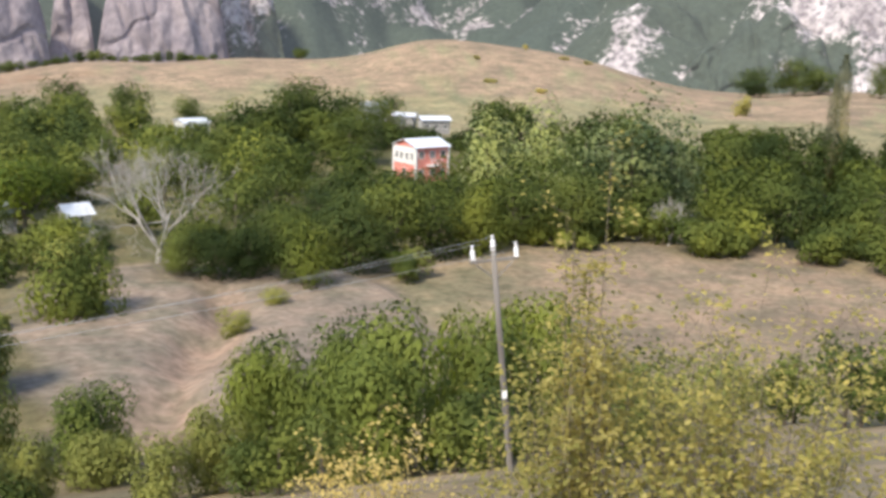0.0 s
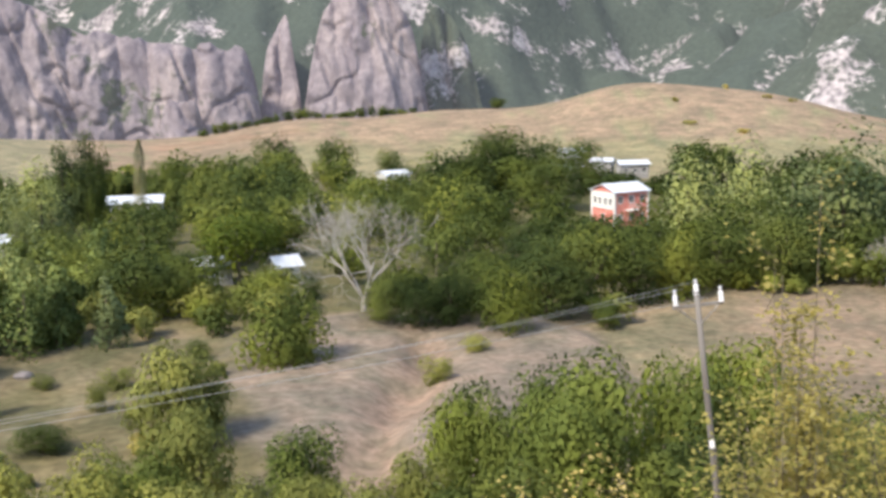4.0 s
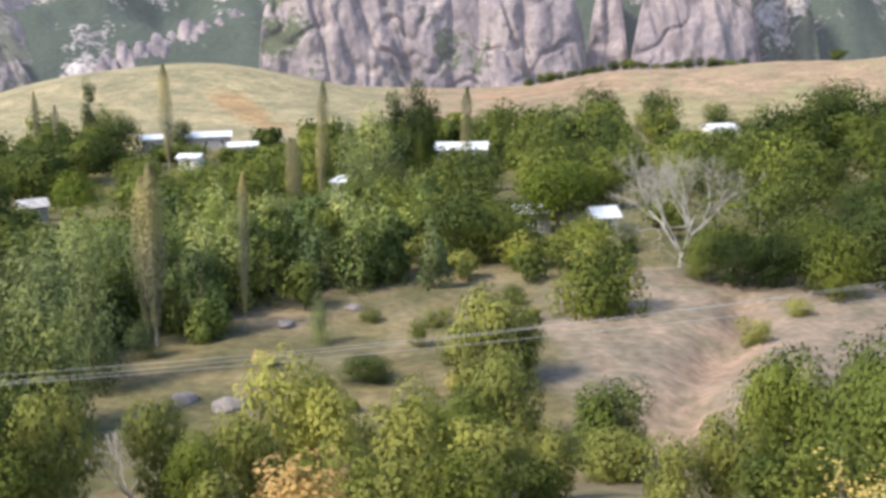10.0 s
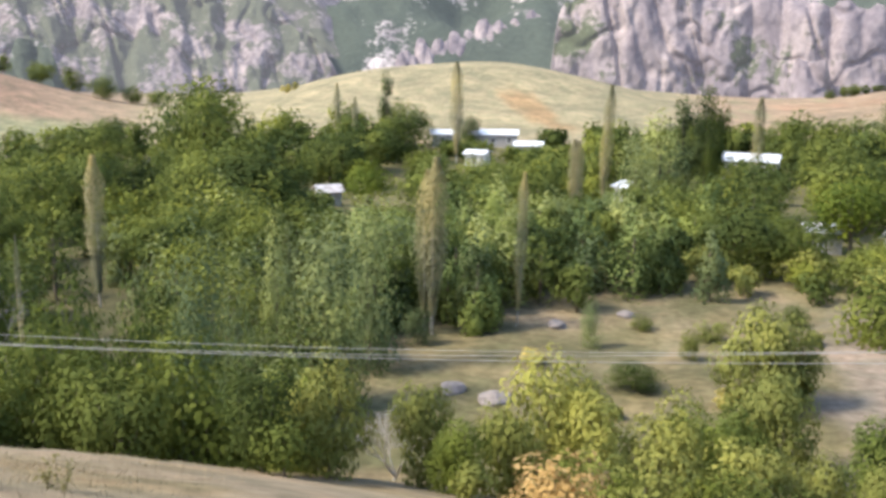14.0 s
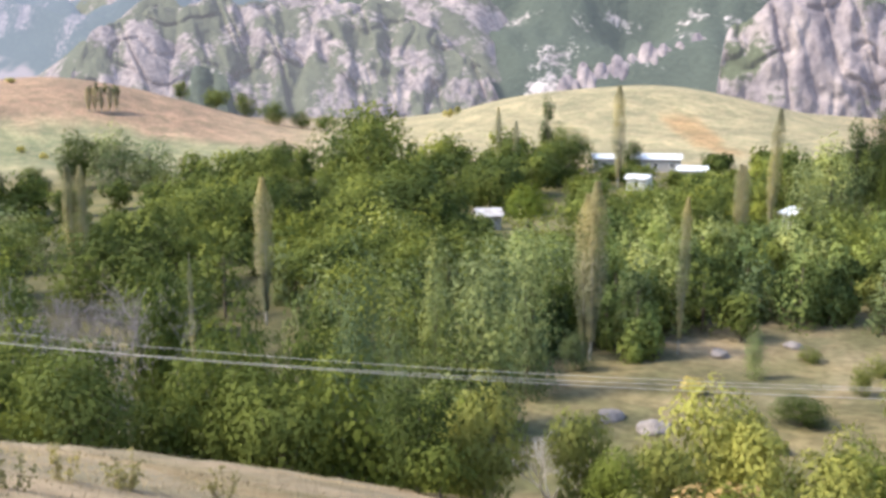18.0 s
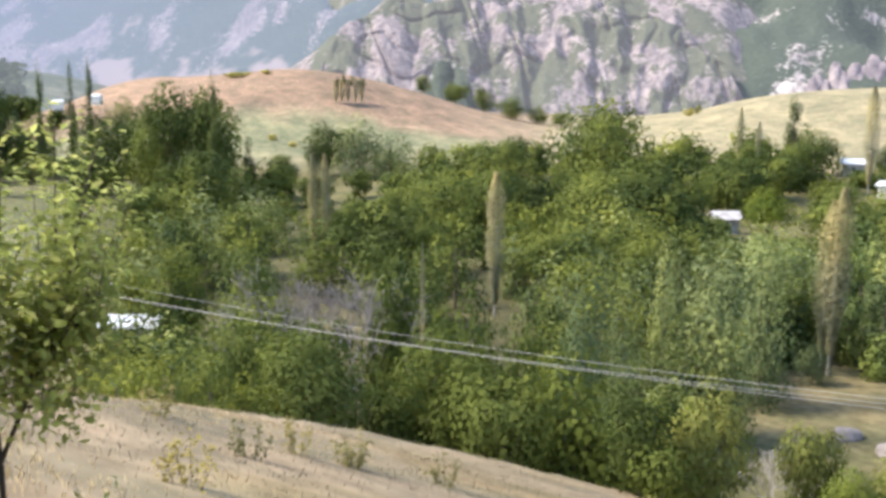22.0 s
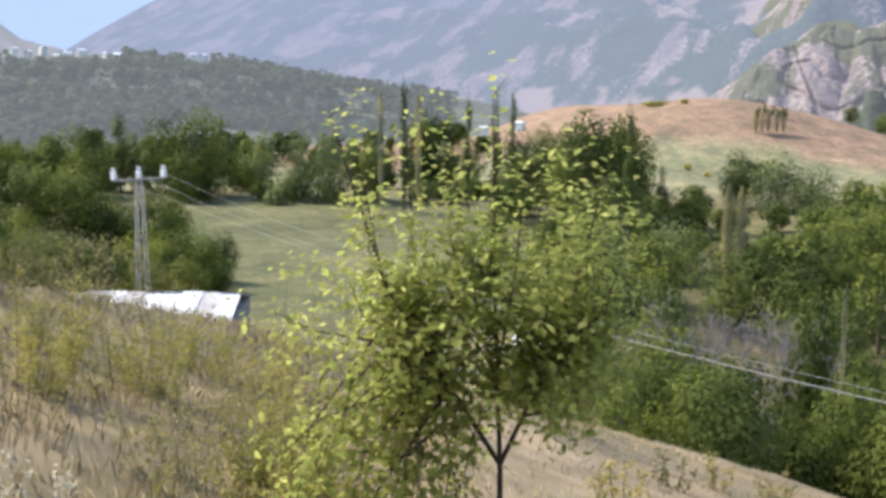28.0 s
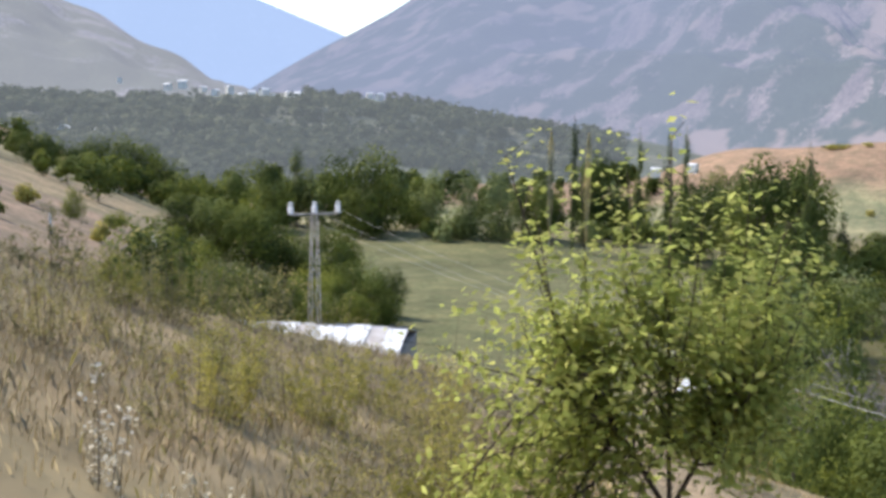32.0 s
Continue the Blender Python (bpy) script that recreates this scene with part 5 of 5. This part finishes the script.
home = house(0.9, 195, 7.0, 6.5, 6.2, 38, "pink_wall", "tin", "two-storey salmon-pink house with white trim and tin roof", 0.3, 0.34, 3, 2)
bm = bmesh.new()
box(bm, -3.54, 0, 4.6, 0.1, 6.4, 2.9)
part("gable_panel", bm, MAT["white_wall"], home, "white painted upper wall")
for cx, cy in ((-3.5, -3.25), (3.5, -3.25), (-3.5, 3.25)):
    bm = bmesh.new()
    box(bm, cx, cy, 3.0, 0.35, 0.35, 6.3)
    part("corner_post", bm, MAT["white_wall"], home, "white corner post")
for cy in (-2.2, -0.8, 0.8, 2.2):
    win = part("window", window_mesh(0.8, 1.2), MAT["white_wall"], home)
    win.matrix_basis = pose(-3.64, cy, 4.5, 0, 0, -90)
    bm = bmesh.new()
    box(bm, 0, 0.02, 0, 0.7, 0.02, 1.06)
    part("pane", bm, MAT["glass"], win)
bm = bmesh.new()
box(bm, 0, -3.9, 3.0, 2.6, 1.3, 0.18)
for k in range(7):
    box(bm, -1.2 + 0.4 * k, -4.5, 3.5, 0.06, 0.06, 0.9)
box(bm, 0, -4.5, 3.98, 2.6, 0.08, 0.08)
part("balcony", bm, MAT["white_wall"], home, "white balcony with a rail")
# grey on these two walls stands in for the shade beneath their roofs
house(0.3, 262, 6.5, 5, 3.0, 15, "grey_wall", "tin", "low village house with a shining tin roof", 2.0)
house(1.8, 268, 5, 4, 3.0, -10, "grey_wall", "tin", "small village house with a shining tin roof", 2.2)
house(3.4, 275, 5, 5, 4.0, 30, "white_wall", "tin", "white village house half hidden by trees", 3.0)
house(4.0, 262, 4, 4, 2.6, 0, "grey_wall", "tin", "small outbuilding with a tin roof", 2.0)
house(12.5, 250, 6, 5, 3.0, 40, "white_wall", "tin", "village house with a tin roof among walnut trees", 1.4)
# house, long barn and annex: shade below the roofs put into the wall colour
house(25.5, 215, 10, 7, 3.2, 20, "grey_wall", "tin", "house with a wide shining tin roof, walls greyed for shade", 1.4)
house(31.0, 185, 6, 5, 3.0, -15, "white_wall", "tin", "low house with a tin roof behind poplars", -0.5)
house(38.4, 265, 11, 6, 3.2, 36, "grey_wall", "tin", "long barn with a tin roof below the field hill, walls greyed for shade", -0.3)
house(41.0, 262, 5, 5, 3.0, 40, "grey_wall", "tin", "small shed with a tin roof beside the barn", 0.0)
house(36.6, 250, 6, 5, 2.8, 36, "grey_wall", "tin", "low annex with a tin roof", -0.5)
house(39.2, 225, 4, 4, 2.8, 20, "white_wall", "tin", "small white outbuilding among trees", 0.3)
house(46.9, 168, 3.4, 3.2, 2.8, 62, "grey_wall", "rust_tin", "small hut with a grey tin roof in the grove", -0.4, 0.5)
house(18.2, 128, 2.6, 2.8, 2.0, 40, "white_wall", "tin", "white hut with a tin roof beside the bare tree", 0.4, 0.6)
house(21.8, 130, 4, 4, 2.6, 25, "grey_wall", "tin", "grey shed behind fruit trees", 0.0)
house(77.0, 92, 4, 3.4, 1.9, 60, "grey_wall", "tin", "low hut with a white tin roof in the wood", 0.0)


def cottage(az, r, el, turn, wall="white_wall", size=1.0):
    """A far village house, seen small: walls, two roof slopes, two windows."""
    x, y = spot(az, r)
    t = thing("village_house", pose(x, y, r * math.tan(radians(el)), 0, 0, turn) @ Matrix.Scale(size, 4), "far white village house with a pale tin roof", "house", "village on the ridge")
    bm = bmesh.new()
    box(bm, 0, 0, -2, 9, 7, 8)
    part("wall", bm, MAT[wall], t)
    for side in (-1, 1):
        bm = bmesh.new()
        box(bm, 0, 0, 0, 10, 4.2, 0.2)
        part("roof", bm, MAT["tin"], t).matrix_basis = pose(0, side * 1.9, 2.7, -side * 20, 0, 0)
    for k in (-2.2, 2.2):
        win = part("window", window_mesh(1.2, 1.4), MAT["white_wall"], t)
        win.matrix_basis = pose(k, -3.55, 0.6)
        bm = bmesh.new()
        box(bm, 0, 0.02, 0, 1.05, 0.02, 1.25)
        part("pane", bm, MAT["glass"], win)


for k, (az, el) in enumerate(VILLAGE):
    cottage(az, 850, el + 0.5, 20 + 37 * k, size=0.5 + 0.1 * (k % 3))
for az, r, el, ang in ((109.8, 620, -1.1, 10), (108.3, 620, -1.25, 40), (80.3, 330, -2.85, 70), (78.5, 330, -2.6, 50)):
    cottage(az, r, el, ang, size=0.3 if r < 400 else 0.8)


def shed(az, r, w, d, h, turn):
    """A long low shed with a patched tin roof."""
    x, y = spot(az, r)
    z = float(land(x, y)) + 0.1
    t = thing("shed", pose(x, y, z, 0, 0, turn), "long low animal shed with a patched shiny tin roof", "shed")
    bm = bmesh.new()
    box(bm, 0, 0, h / 2 - 0.4, w, d, h + 0.8)
    part("wall", bm, MAT["grey_wall"], t)
    n = 10
    rs = np.random.RandomState(4)
    for k in range(n):
        for side in (-1, 1):
            bm = bmesh.new()
            box(bm, 0, 0, 0, w / n * 1.04, d / 2 * 1.16, 0.05)
            p = part("roof_sheet", bm, MAT["rust_tin" if rs.rand() < 0.45 else "tin"], t)
            slope = 14
            p.matrix_basis = pose((k + 0.5) * w / n - w / 2, side * d * 0.27, h + 0.45 + rs.uniform(-0.05, 0.05), -side * slope + rs.uniform(-1.5, 1.5), rs.uniform(-1.5, 1.5), rs.uniform(-1, 1))
    return t


shed(97.6, 60, 10.0, 7.0, 3.0, 84)

# ---- the bare tree ----


def branch(tb, rs, p, way, length, rad, depth, least=0.017):
    q = p + way * length
    mid = p.lerp(q, 0.5) + Vector(rs.normal(0, 0.06 * length, 3))
    tb.limb([p, mid, q], [rad, rad * 0.8, rad * 0.6], 6 if rad > 0.04 else 4)
    if depth == 0:
        return
    for k in range(3 if depth > 1 else 4):
        turned = (way + Vector(rs.normal(0, 0.5, 3)) + Vector((0, 0, 0.12))).normalized()
        branch(tb, rs, p.lerp(q, rs.uniform(0.6, 1.0)), turned, length * rs.uniform(0.6, 0.85), max(rad * rs.uniform(0.45, 0.62), least), depth - 1, least)


def bare_tree(az, r, h, seed, depth, label, spread=0.45, rad=0.3, least=0.017, wood="deadwood"):
    x, y = spot(az, r)
    t = thing("bare_tree", pose(x, y, float(land(x, y))), label, "tree", "valley trees")
    rs = np.random.RandomState(seed)
    tb = Tubes()
    tb.limb([(0, 0, -0.4), (0.05, 0, h * 0.06), (0.1, 0.05, h * 0.11)], [rad * 1.3, rad, rad * 0.9], 8)
    tb.mesh("trunk", MAT[wood], t)
    for k in range(5):
        tb = Tubes()
        a = 2 * math.pi * k / 5 + rs.uniform(-0.4, 0.4)
        way = Vector((math.cos(a) * spread * 1.3, math.sin(a) * spread * 1.3, 1)).normalized()
        branch(tb, rs, Vector((0.1, 0.05, h * 0.09)), way, h * 0.31, rad * 0.55, depth, least)
        tb.mesh("bough", MAT[wood], t)
    return t


bare_tree(14.2, 108, 13.2, 3, 5, "leafless grey-white tree with spreading boughs", 0.5, 0.25, 0.009)
bare_tree(66.9, 62, 13.5, 8, 5, "bare grey thicket tree with many fine twigs", 0.36, 0.2, 0.016, "thicket_wood")
bare_tree(43.2, 44, 4.2, 17, 3, "half-bare grey shrub tree among green bushes", 0.6, 0.08)
bare_tree(-12.0, 128, 6.5, 12, 3, "bare pale trunk at the edge of the willows", 0.25, 0.12)

# ---- the young pear tree close by ----
PEAR = Vector((*spot(79.0, 5.0), 0))
PEAR.z = float(land(PEAR.x, PEAR.y))
pear = thing("pear_tree", pose(*PEAR), "young pear tree with yellow-green leaves on the dry slope", "tree")
rs = np.random.RandomState(21)
tb = Tubes()
F = -1.78 - PEAR.z
tb.limb([(0, 0, -0.2), (0.02, 0.0, F * 0.5), (0.0, 0.0, F)], [0.018, 0.014, 0.013], 8)
tb.mesh("trunk", MAT["pear_bark"], pear)
LEFT = Vector((-math.cos(radians(79)), -math.sin(radians(79)), 0))
AWAY = Vector((-math.sin(radians(79)), math.cos(radians(79)), 0))
tips = []


def bough(side, depth, top, low, thick, twigs, spread, start=None):
    """One bough of the pear: from the fork or another bough out to side (left positive), depth and height, with twigs."""
    p = start or Vector((0, 0, F * low))
    q = LEFT * side + AWAY * depth + Vector((0, 0, top - PEAR.z))
    m = p.lerp(q, 0.5) + LEFT * side * 0.16 + AWAY * depth * 0.16
    tb = Tubes()
    tb.limb([p, p.lerp(m, 0.6), m, m.lerp(q, 0.55), q], [thick, thick * 0.8, thick * 0.6, thick * 0.4, thick * 0.2], 6)
    for s in np.linspace(0.22, 1.0, twigs):
        b = p.lerp(m, s * 2) if s < 0.5 else m.lerp(q, s * 2 - 1)
        e = b + Vector(rs.normal(0, spread, 3)) + Vector((0, 0, 0.03))
        tb.limb([b, e], [thick * 0.25, thick * 0.1], 4)
        tips.extend(tuple(b.lerp(e, u)) for u in (0.3, 0.6, 0.9, 1.0))
    tb.mesh("bough", MAT["pear_bark"], pear)
    return p, m, q


# tall sparse shoots, then the dense lower crown that hangs to one side
stems = [bough(side, depth, top, 0.97, 0.013, 15, 0.07) for side, depth, top in ((0.8, 0.1, -0.2), (-0.45, -0.05, -0.45), (0.05, 0.0, -0.1))]


def off_stem(k, low, high):
    p, m, q = stems[k]
    return p.lerp(m, rs.uniform(low, high))


for k, side, depth, top in ((0, 0.62, -0.15, -0.45), (1, -0.3, 0.1, -0.28), (2, 0.25, 0.2, -0.25), (2, -0.1, -0.2, -0.4), (1, -0.62, 0.1, -0.6), (0, 0.45, 0.1, -0.3)):
    bough(side, depth, top, 1, 0.008, 15, 0.07, off_stem(k, 0.3, 0.6))
for k in range(34):
    side = rs.uniform(-0.55, 1.05)
    pick = 0 if side > 0.3 else 2 if side > -0.1 else 1
    bough(side, rs.uniform(-0.5, 0.5), rs.uniform(-1.5, -0.8) if side < 0.1 else rs.uniform(-2.2, -0.9), 1, 0.006, 12, 0.13, off_stem(pick, 0.35, 1.0))
for k in range(28):
    side = rs.uniform(-0.38, 0.4)
    bough(side, rs.uniform(-0.45, 0.4), rs.uniform(-1.5, -0.85), 1, 0.006, 12, 0.12, off_stem(0 if side > 0.15 else 2 if side > -0.15 else 1, 0.3, 1.0))
for k in range(18):
    bough(rs.uniform(0.06, 0.95), rs.uniform(-0.45, 0.45), rs.uniform(-2.8, -1.7), 1, 0.005, 12, 0.14, off_stem(0, 0.3, 0.8))
for k in range(22):
    side = rs.uniform(-0.5, 0.75)
    bough(side, rs.uniform(-0.35, 0.35), rs.uniform(-0.95, -0.5), 1, 0.005, 12, 0.1, off_stem(0 if side > 0.3 else 2 if side > -0.15 else 1, 0.5, 1.0))
bough(-0.5, 0.0, -2.05, 0.55, 0.006, 9, 0.08)
side_twig = tips[-36:]
tips = np.array(tips)
n = 12600
c = tips[rs.randint(len(tips), size=n)] + rs.normal(0, 0.045, (n, 3))
c = c[~((c[:, 2] < F + 0.15) & (c[:, :2] @ np.array(LEFT[:2]) < 0.05))]
c = np.concatenate([c, np.array(side_twig) + rs.normal(0, 0.02, (36, 3))])
v, f, nv = leaves(rs, c, np.array([0, 0, 0.8]) + 0.5 * (c - c.mean(0)), 0.05, 0.58)
sheet("crown", v, f, MAT["pear"], pear, normals=nv)

# ---- autumn shrubs close by ----


def shrub(az, r, h, w, seed, stems, count, leaf, size, label, twig=0.012):
    x, y = spot(az, r)
    t = thing("shrub", pose(x, y, float(land(x, y))), label, "bush", "autumn shrubs")
    rs = np.random.RandomState(seed)
    tips = []
    for k in range(stems):
        tb = Tubes()
        a = rs.uniform(0, 2 * math.pi)
        out = w / 2 * math.sqrt(rs.rand())
        q = Vector((math.cos(a) * out, math.sin(a) * out, h * rs.uniform(0.55, 1.0) * (1 - 0.35 * (2 * out / w) ** 2)))
        p = Vector((q.x * 0.25, q.y * 0.25, -0.2))
        m = p.lerp(q, 0.5) + Vector((q.x * 0.12, q.y * 0.12, 0))
        tb.limb([p, m, q], [twig, twig * 0.7, twig * 0.25], 4)
        for s in np.linspace(0.3, 1, 12):
            b = p.lerp(m, s * 2) if s < 0.5 else m.lerp(q, s * 2 - 1)
            e = b + Vector(rs.normal(0, min(0.07 * h, 0.1 * w + 0.03), 3))
            tb.limb([b, e], [twig * 0.35, twig * 0.15], 3)
            tips += [tuple(b.lerp(e, u)) for u in (0.4, 0.8, 1.0)]
        tb.mesh("stem", MAT["bark"], t)
    tips = np.array(tips)
    c = tips[rs.randint(len(tips), size=count)] + rs.normal(0, min(0.03 * h, 0.05 * w + 0.02), (count, 3))
    v, f, nv = leaves(rs, c, np.array([0, 0, 0.6]) + 0.2 * c, size, 0.7)
    sheet("foliage", v, f, MAT[leaf], t)
    return t


shrub(-11.0, 9.5, 3.0, 3.0, 31, 34, 6400, "autumn", 0.054, "thin-leaved shrub with yellowing autumn leaves", 0.007)
shrub(-17.5, 9.0, 2.7, 2.4, 32, 26, 5600, "autumn", 0.054, "yellowing thin shrub on the slope", 0.007)
shrub(-6.0, 9.5, 2.5, 1.5, 36, 16, 2400, "autumn", 0.05, "low yellow-green shrub beside the pole", 0.007)
shrub(-8.6, 9.0, 4.0, 0.8, 35, 11, 3400, "gold", 0.056, "slender shoot with golden leaves", 0.009)
shrub(-13.5, 8.6, 2.5, 2.4, 37, 16, 1500, "gold", 0.06, "sparse golden twigs among the shrubs", 0.006)
shrub(3.2, 10.0, 2.2, 1.7, 33, 16, 3400, "gold", 0.048, "sparse golden autumn shrub on the slope", 0.007)
shrub(-1.0, 9.0, 1.6, 1.2, 34, 11, 1000, "gold", 0.042, "low golden shrub with bare twigs", 0.007)
for k, (az, r, h) in enumerate(((104, 6.5, 0.75), (99, 8.0, 0.7), (107, 9.0, 0.8), (95, 6.0, 0.6), (101, 10.5, 0.9), (111, 8.0, 0.7), (92.5, 7.5, 0.7), (97, 11.5, 0.9), (90, 5.2, 0.55), (105, 11.5, 0.8))):
    shrub(az, r, h * 1.25, h * 1.6, 60 + k, 12, 1500, "weed", 0.024, "yellowish weed tuft in the dry grass", 0.004)
for k, (az, r, h) in enumerate(((108.5, 14.0, 0.75), (106.2, 14.0, 0.7), (110.5, 12.5, 0.75), (103.0, 15.0, 0.8), (100.5, 13.5, 0.9), (104.5, 12.0, 0.8), (91.0, 8.5, 0.8), (88.5, 6.8, 0.7))):
    shrub(az, r, h, h * 1.5, 120 + k, 12, 1700, "weed", 0.028, "tall yellowing weeds in the dry grass", 0.005)
for k, (az, r, h) in enumerate(((106.8, 11.5, 0.9), (101.6, 9.4, 0.75), (97.6, 8.6, 0.6), (90.8, 11.0, 0.8), (102.9, 7.6, 0.55), (95.2, 10.5, 0.7))):
    shrub(az, r, h, h * 1.3, 140 + k, 16, 2600, "yellow_weed", 0.026, "yellow-green flowering weed clump in the dry grass", 0.004)
for k, (az, r, h) in enumerate(((90.6, 6.4, 0.85), (92.2, 6.0, 0.6), (89.2, 6.6, 0.6))):
    shrub(az, r, h, h * 0.7, 150 + k, 12, 1500, "yellow_weed", 0.026, "thin yellow-green stalks beside the pear tree", 0.004)
for k, (az, r, h) in enumerate(((75.0, 18.0, 0.7), (70.2, 15.5, 0.7), (65.0, 18.0, 0.7), (59.8, 19.0, 0.7), (72.6, 11.5, 0.7), (64.8, 18.0, 0.7), (68.0, 17.5, 0.7))):
    shrub(az, r, h, h * 1.0, 90 + k, 7, 300, "weed", 0.06, "pale green weed tuft on the stubble", 0.006)
for k, (az, r, h) in enumerate(((108.8, 5.0, 0.62), (104.5, 4.6, 0.35), (102.0, 4.8, 0.3))):
    shrub(az, r, h, h * 0.5, 80 + k, 5, 150, "flower", 0.03, "tall weed with pale whitish flower heads", 0.004)

# ---- boulders ----


def boulder(az, r, s, seed):
    x, y = spot(az, r)
    bm = bmesh.new()
    bmesh.ops.create_icosphere(bm, subdivisions=3, radius=s)
    for v in bm.verts:
        v.co = Vector((v.co.x * 1.3, v.co.y, v.co.z * 0.7)) * (1 + 0.35 * noise.noise(v.co * (1.2 / s) + Vector((seed, 0, 0))))
    me = bpy.data.meshes.new("boulder")
    bm.to_mesh(me)
    bm.free()
    me.materials.append(MAT["stone"])
    ob = new("boulder", me)
    ob.matrix_basis = pose(x, y, float(land(x, y)) + 0.2 * s, 0, 0, seed * 50)
    return tagged(ob, "pinkish grey boulder lying in the pasture", "boulder", "boulders")


for k, (az, r, s) in enumerate(((38.0, 73, 0.9), (40.2, 75, 0.8), (34.8, 92, 0.7), (31.2, 96, 0.6))):
    boulder(az, r, s, k + 1)

# ---- dry grass and weeds on the slope close by ----


def grass(name, label, n, az0, az1, r0, r1, h, mat, seed, thick=0.012, patch=0.0):
    rs = np.random.RandomState(seed)
    az, r = np.radians(rs.uniform(az0, az1, n) + rs.normal(0, 2, n)), np.sqrt(rs.uniform(r0 ** 2, r1 ** 2, n)) * rs.normal(1, 0.08, n)
    x, y = -r * np.sin(az), r * np.cos(az)
    keep = layers(x / 2.2 + seed, y / 2.2, 3) + rs.normal(0, 0.16, n) > patch - 0.12
    x, y = x[keep], y[keep]
    n = len(x)
    z = land(x, y)
    hh = h * rs.uniform(0.4, 1.25, n)
    a = rs.uniform(0, 2 * math.pi, n)
    wx, wy = np.cos(a) * thick * rs.uniform(0.6, 1.4, n), np.sin(a) * thick
    lx, ly = rs.normal(0, 0.28, n) * hh, rs.normal(0, 0.28, n) * hh
    v = np.stack([np.stack([x - wx, y - wy, z - 0.03], -1), np.stack([x + wx, y + wy, z - 0.03], -1),
                  np.stack([x + lx * 0.4 + wx * 0.8, y + ly * 0.4 + wy * 0.8, z + hh * 0.6], -1), np.stack([x + lx, y + ly, z + hh], -1)], 1)
    up = rs.normal(0, 0.25, (n, 3)) + (0, 0, 1)
    up /= np.linalg.norm(up, axis=1)[:, None]
    ob = sheet(name, v.reshape(-1, 3), np.arange(4 * n).reshape(-1, 4), mat, normals=np.repeat(up, 4, axis=0))
    return tagged(ob, label, "grass", kind="stuff")


grass("dry_grass", "straw-coloured dry grass on the hillside", 60000, 82, 120, 5.2, 20, 0.085, MAT["straw"], 3, 0.003)
grass("dry_grass", "short straw-coloured stubble on the field below the pear tree", 32000, 54, 84, 4.0, 34, 0.06, MAT["straw"], 4, 0.005)
grass("dry_grass", "straw-coloured dry grass below the autumn shrubs", 20000, -28, 12, 4.0, 14, 0.22, MAT["straw"], 5, 0.005)
grass("weeds", "yellow-green weeds among the dry grass", 3600, 84, 118, 5.5, 18, 0.13, MAT["weed"], 9, 0.004, 0.2)
